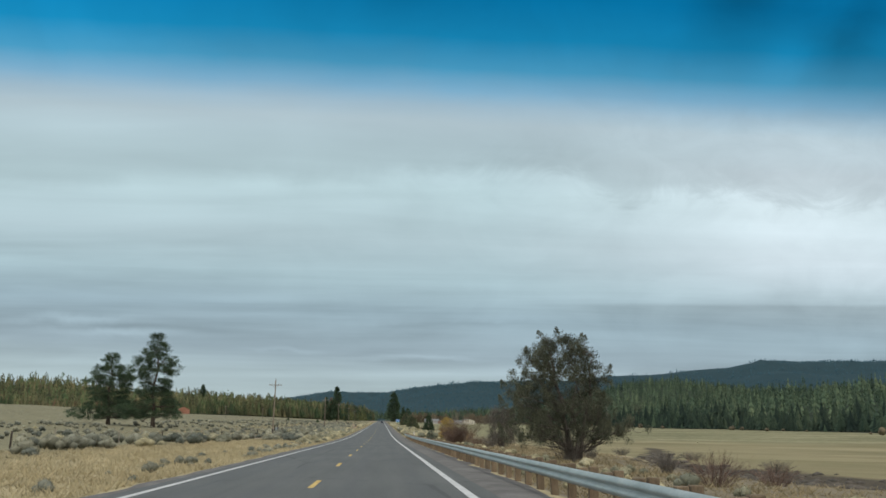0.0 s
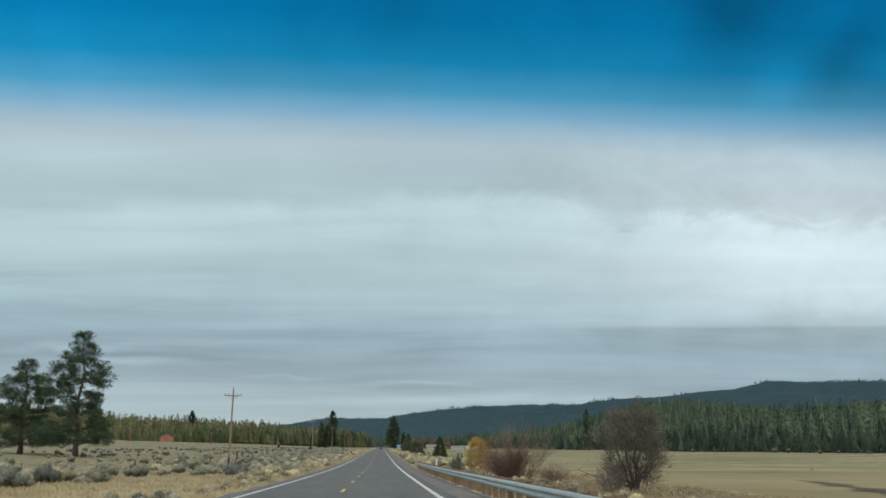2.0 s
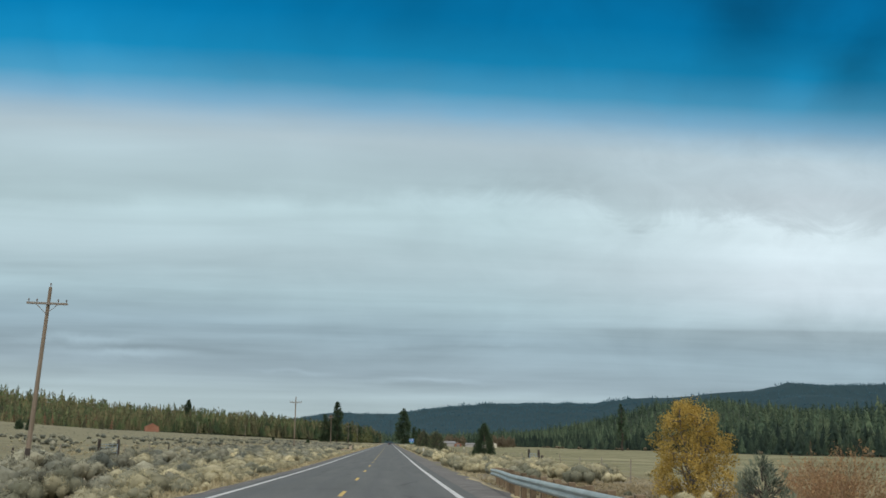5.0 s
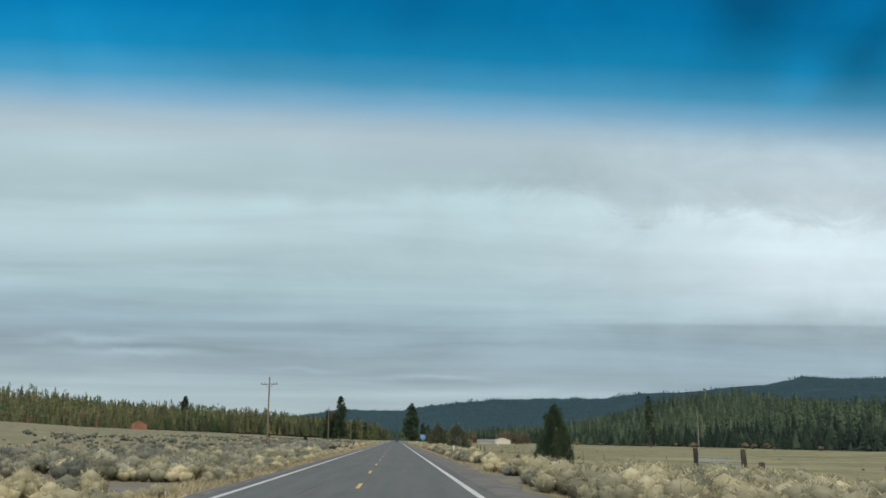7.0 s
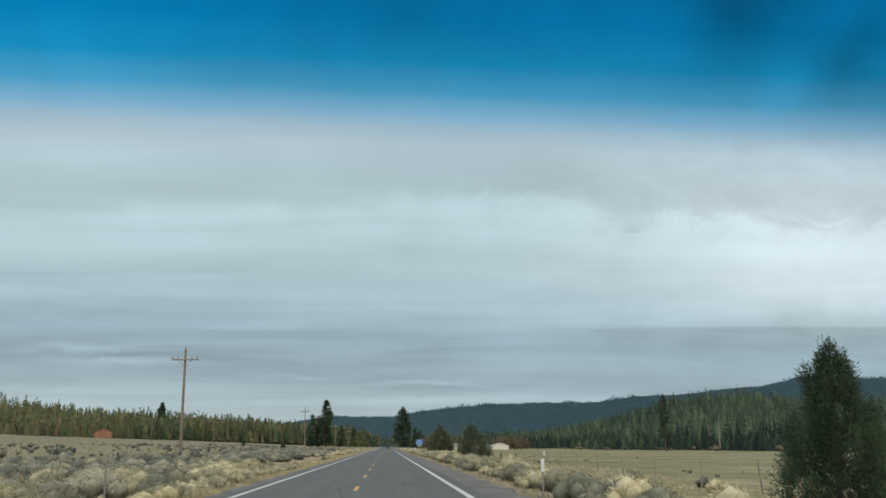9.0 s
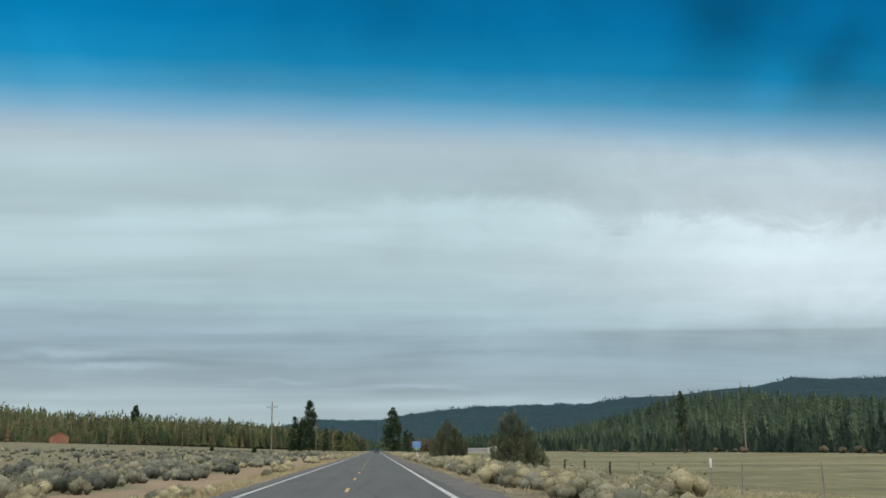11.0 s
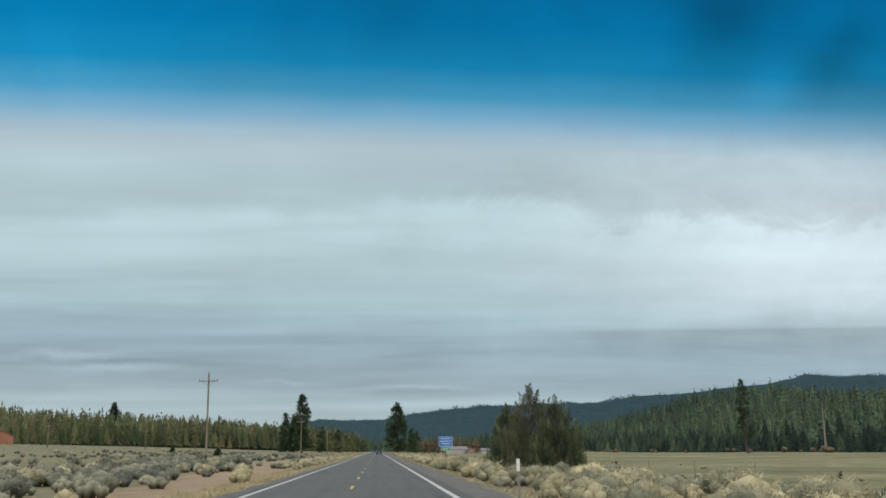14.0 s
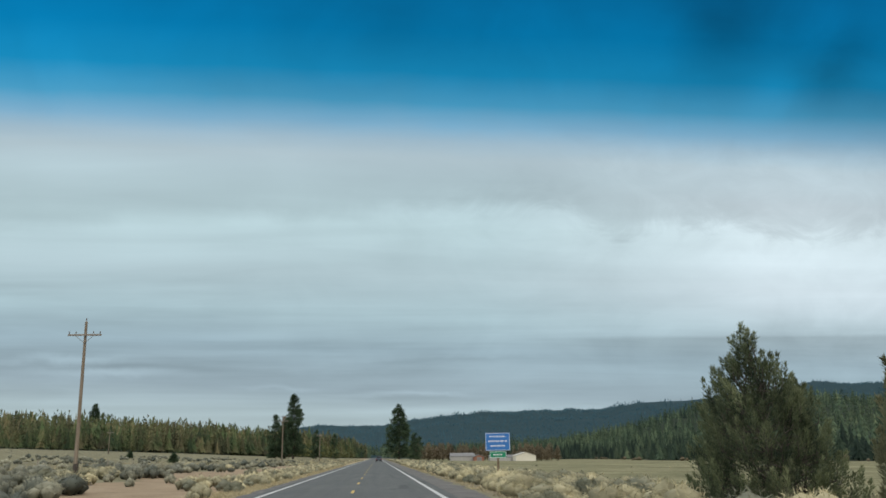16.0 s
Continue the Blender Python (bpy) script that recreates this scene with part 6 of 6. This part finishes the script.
for mx, my, mh in ((6.05, 117.0, 1.3), (6.3, 241.2, 1.3), (5.95, 360.3, 1.36)):
    marker_post(mx, my, mh)
marker_post(17.1, 300.4, 1.5, "white marker post standing by the fence")


def thin_stake(x, y, h):
    e = thing("roadside_stake", x, y, float(ground_z(x, y)) - 0.1, "thin grey steel stake in the brush beside the road", "stake")
    part("stake_bar", box(0.045, 0.03, h, (0, 0, 0), 0.004), M["steel"], e)
    part("reflector", box(0.06, 0.008, 0.09, (0, -0.021, h - 0.14), 0.002), M["grey_wood"], e)


thin_stake(-6.2, 236.0, 1.35)


def blue_sign(x, y):
    e = thing("road_sign", x, y, float(ground_z(x, y)) - 0.1, "blue information sign over a small green plate on a post", "road sign")
    part("post", box(0.14, 0.10, 2.2, (0, 0.06, 0), 0.01), M["post_wood"], e, "brown wooden sign post")
    panels = []
    for z, w, h, mt, nm in ((2.30, 1.74, 1.22, "sign_blue", "blue_panel"), (1.80, 1.18, 0.45, "sign_green", "green_panel")):
        panels.append(part(nm, box(w, 0.012, h, (0, -0.014, z), 0.003), M[mt], e))
        p = panels[-1]
        part("panel_back", box(w - 0.02, 0.01, h - 0.02, (0, 0.0, z + 0.01)), M["alu"], p)
        t = 0.028
        bm = bmesh.new()
        for bx, bz, bw, bh in ((0, z + 0.02, w - 0.04, t), (0, z + h - 0.02 - t, w - 0.04, t), (-w / 2 + 0.02 + t / 2, z + 0.05, t, h - 0.1), (w / 2 - 0.02 - t / 2, z + 0.05, t, h - 0.1)):
            box(bw, 0.004, bh, (bx, -0.023, bz), 0, bm)
        part("border", bm, M["sign_white"], p, "white border")
    lines = [(3.22, 1.22, 0.10), (2.90, 1.36, 0.10), (2.58, 1.04, 0.10), (1.98, 0.74, 0.09)]
    for z, w, h in lines:
        k = 0
        xx = -w / 2
        while xx < w / 2 - 0.05:
            ww = (0.14, 0.11, 0.18, 0.09, 0.15)[k % 5]
            ww = min(ww, w / 2 - xx)
            part("lettering", box(ww - 0.035 - 0.03 * (k % 3 == 2), 0.004, h, (xx + ww / 2, -0.025, z)), M["sign_white"], panels[0 if z > 2.3 else 1], "white unreadable lettering")
            xx += ww
            k += 1


blue_sign(9.6, 438.5)


def steel_post(h=1.3):
    bm = box(0.065, 0.010, h, (0, 0, 0))
    box(0.010, 0.05, h, (0, -0.03, 0), 0, bm)
    box(0.065, 0.014, 0.12, (0, 0.0, h), 0, bm)
    me = bpy.data.meshes.new("steel_post")
    bm.to_mesh(me)
    bm.free()
    me.materials.append(M["post_steel"])
    return me


def wood_post(h=1.45, r=0.075, seed=0):
    rng = np.random.RandomState(seed)
    s = Soup()
    V, F = tube([(0, 0, -0.3), (0.01, 0, 0.4 * h), (-0.01, 0.01, 0.8 * h), (0, 0, h), (0, 0, h + 0.015)], [r * 1.05, r, r * 0.95, r * 0.9, 0.01], 8)
    s.add(V + rng.normal(size=V.shape) * 0.006, F)
    return s.mesh("wooden_post", M["dark_wood"])


def build_fence(name, x_of, y0, y1, step, label, skip=(), logs=()):
    e = thing(name, 0, 0, 0, label, "fence")
    sp, wp = steel_post(), [wood_post(1.2, 0.075, k) for k in range(3)]
    rng = np.random.RandomState(3)
    tops = []
    for i, y in enumerate(np.arange(y0, y1, step)):
        y = y + rng.normal() * 0.12
        x = x_of(y)
        z = float(ground_z(x, y))
        if any(a < y < b for a, b in skip):
            tops.append(None)
            continue
        wood = i in logs
        p = child("wooden_post" if wood else "steel_post", wp[i % 3] if wood else sp, e)
        p.matrix_basis = pose(x, y, z - 0.1 * rng.rand(), rng.normal() * 3, rng.normal() * 3, rng.rand() * 40)
        tops.append((x, y, z))
    runs, run = [], []
    for p in tops + [None]:
        if p is None:
            if len(run) > 1:
                runs.append(run)
            run = []
        else:
            run.append(p)
    for hz in (0.35, 0.65, 0.95, 1.2):
        for run in runs:
            pts = []
            for a, b in zip(run, run[1:]):
                pa, pb = np.array(a) + [0, 0, hz], np.array(b) + [0, 0, hz]
                pts += [pa, (pa + pb) / 2 - [0, 0, 0.03]]
            pts.append(np.array(run[-1]) + [0, 0, hz])
            s = Soup()
            s.add(*tube(pts, [0.006] * len(pts), 3))
            child("wire", s.mesh("wire", M["steel"]), e)


build_fence("wire_fence", lambda y: 15.8 + 0.8 * float(smooth01(215, 330, y)) + 0.3 * float(smooth01(330, 420, y)), 169.24, 620, 7.02, "wire fence of steel and dark wooden posts along the hay field", skip=((197, 208.5), (390, 620)), logs=(21, 22, 23, 25, 26, 27, 31, 36, 41, 45, 50))
build_fence("wire_fence", lambda y: -23.0 - 0.3 * math.sin(0.05 * y), 60, 470, 7.8, "thin wire fence standing in the sagebrush", skip=((186, 197),), logs=range(0, 60, 5))


def tube_gate(x, y, length, label, turn=90):
    e = thing("field_gate", x, y, float(ground_z(x, y)), label, "gate", turn=turn)
    for z in (0.25, 0.47, 0.69, 0.91, 1.13, 1.35):
        part("gate_rail", rod(bmesh.new(), (0.06, 0, z), (length - 0.06, 0, z), 0.024, None, 8), M["galv_blue"], e)
    for xx in (0.06, length / 3, 2 * length / 3, length - 0.06):
        part("gate_upright", rod(bmesh.new(), (xx, 0, 0.22), (xx, 0, 1.38), 0.026, None, 8), M["galv_blue"], e)
    for xx, k in ((-0.22, 7), (length + 0.2, 8)):
        ob = child("gate_post", wood_post(1.75, 0.12, k), e, "thick dark wooden gate post")
        ob.matrix_basis = pose(xx, 0, 0, 0, 2, 30)


M["galv_blue"] = surface("blue_grey_gate_paint", [(0.22, 0.29, 0.33), (0.30, 0.38, 0.42), (0.38, 0.46, 0.50)], 3, rough=0.5, bump=0.1, metal=0.2)
tube_gate(15.8, 201.2, 5.4, "blue-grey tube gate between dark wooden posts", 90)
tube_gate(-21.0, 187.6, 4.4, "blue-grey tube gate standing in the sagebrush", 90)


def brace_post(x, y, h, label):
    e = thing("corner_post", x, y, float(ground_z(x, y)), label, "fence post", "corner posts")
    child("log", wood_post(h, 0.14, 9), e)
    return e


brace_post(15.8, 199.3, 1.25, "thick dark wooden corner post beside the gate")


# ---- far buildings ----
def gable_house(name, x, y, w, d, wall_h, roof_h, wall_mat, roof_mat, label, category, turn=0.0, openings=()):
    z = float(ground_z(x, y)) - 0.2
    e = thing(name, x, y, z, label, category, turn=turn)
    bm = bmesh.new()
    base = [(-w / 2, -d / 2), (w / 2, -d / 2), (w / 2, d / 2), (-w / 2, d / 2)]
    lo = [bm.verts.new((a, b, 0)) for a, b in base]
    hi = [bm.verts.new((a, b, wall_h)) for a, b in base]
    g0, g1 = bm.verts.new((0, -d / 2, wall_h + roof_h)), bm.verts.new((0, d / 2, wall_h + roof_h))
    bm.faces.new((lo[0], lo[1], hi[1], g0, hi[0]))
    bm.faces.new((lo[2], lo[3], hi[3], g1, hi[2]))
    bm.faces.new((lo[1], lo[2], hi[2], hi[1]))
    bm.faces.new((lo[3], lo[0], hi[0], hi[3]))
    part("wall", bm, M[wall_mat], e)
    for s in (-1, 1):
        bm = bmesh.new()
        o = 0.35
        k = roof_h / (w / 2)
        pts = [(0, -d / 2 - o, wall_h + roof_h + 0.1), (s * (w / 2 + o), -d / 2 - o, wall_h - k * o + 0.1), (s * (w / 2 + o), d / 2 + o, wall_h - k * o + 0.1), (0, d / 2 + o, wall_h + roof_h + 0.1)]
        a = [bm.verts.new(p) for p in pts]
        b = [bm.verts.new((p[0], p[1], p[2] - 0.16)) for p in pts]
        bm.faces.new(a)
        bm.faces.new(b[::-1])
        for i in range(4):
            bm.faces.new((a[i], b[i], b[(i + 1) % 4], a[(i + 1) % 4]))
        bmesh.ops.recalc_face_normals(bm, faces=bm.faces)
        part("roof_slope", bm, M[roof_mat], e)
    for nm, ox, oz, ow, oh in openings:
        f = part(nm, box(ow, 0.08, oh, (ox, -d / 2 - 0.03, oz)), M["grey_siding"], e)
        part("pane" if nm == "window" else "leaf", box(ow - 0.2, 0.04, oh - 0.2, (ox, -d / 2 - 0.075, oz + 0.1)), M["dark_window" if nm == "window" else "roof_grey"], f)
    return e


gable_house("storage_barn", 94, 927, 12.5, 16, 3.6, 2.0, "cream_siding", "roof_tan", "cream metal storage barn with a low gable", "barn", openings=())
gable_house("ranch_house", 55, 930, 9, 15, 3.0, 1.9, "grey_siding", "roof_grey", "low grey ranch house with a shingle roof", "house", 90, openings=(("window", -2, 1.0, 1.6, 1.2), ("window", 2, 1.0, 1.6, 1.2)))
gable_house("garage", 64.5, 921, 6, 7, 2.8, 1.2, "rust", "roof_grey", "small orange-brown garage beside the ranch house", "garage", 0, openings=(("garage_door", 0, 0.1, 3.0, 2.3),))
gable_house("long_shed", 82, 936, 7, 18, 2.6, 1.2, "grey_siding", "roof_grey", "long low grey shed", "shed", 90)
gable_house("rusty_barn", -159.8, 718.8, 9.0, 8.0, 3.4, 2.4, "rust", "rust", "small rust-red sheet-metal barn before the forest", "barn", 20)


# ---- the car ahead ----
def far_car(x, y):
    e = thing("car", x, y, float(road_z(y)) + 0.06, "dark car far ahead on the road", "car")
    bm = box(1.84, 4.5, 0.72, (0, 0, 0.28), 0.14)
    part("body", bm, M["car_paint"], e, smooth=False)
    bm = box(1.62, 2.5, 0.62, (0, -0.15, 0.96), 0.0)
    for v in bm.verts:
        if v.co.z > 1.3:
            v.co.x *= 0.82
            v.co.y = -0.15 + (v.co.y + 0.15) * 0.72
    part("cabin", bm, M["car_paint"], e)
    part("rear_window", box(1.25, 0.03, 0.40, (0, -1.28, 1.06)), M["dark_window"], e)
    for sx in (-0.74, 0.74):
        part("tail_light", box(0.26, 0.06, 0.18, (sx, -2.24, 0.72), 0.02), M["tail"], e, "red tail light")
        for sy in (-1.4, 1.4):
            w = part("wheel", rod(bmesh.new(), (sx * 1.07 - 0.1, sy, 0.32), (sx * 1.07 + 0.1, sy, 0.32), 0.32, None, 16), M["tyre"], e, "", True)
            part("rim", rod(bmesh.new(), (sx * 1.07 - 0.11, sy, 0.32), (sx * 1.07 + 0.11, sy, 0.32), 0.19, None, 12), M["alu"], w)
    part("bumper", box(1.8, 0.14, 0.24, (0, -2.26, 0.36), 0.04), M["tyre"], e)
    part("number_plate", box(0.32, 0.01, 0.16, (0, -2.345, 0.42)), M["plate"], e, "pale plate")


far_car(1.75, 640.0)
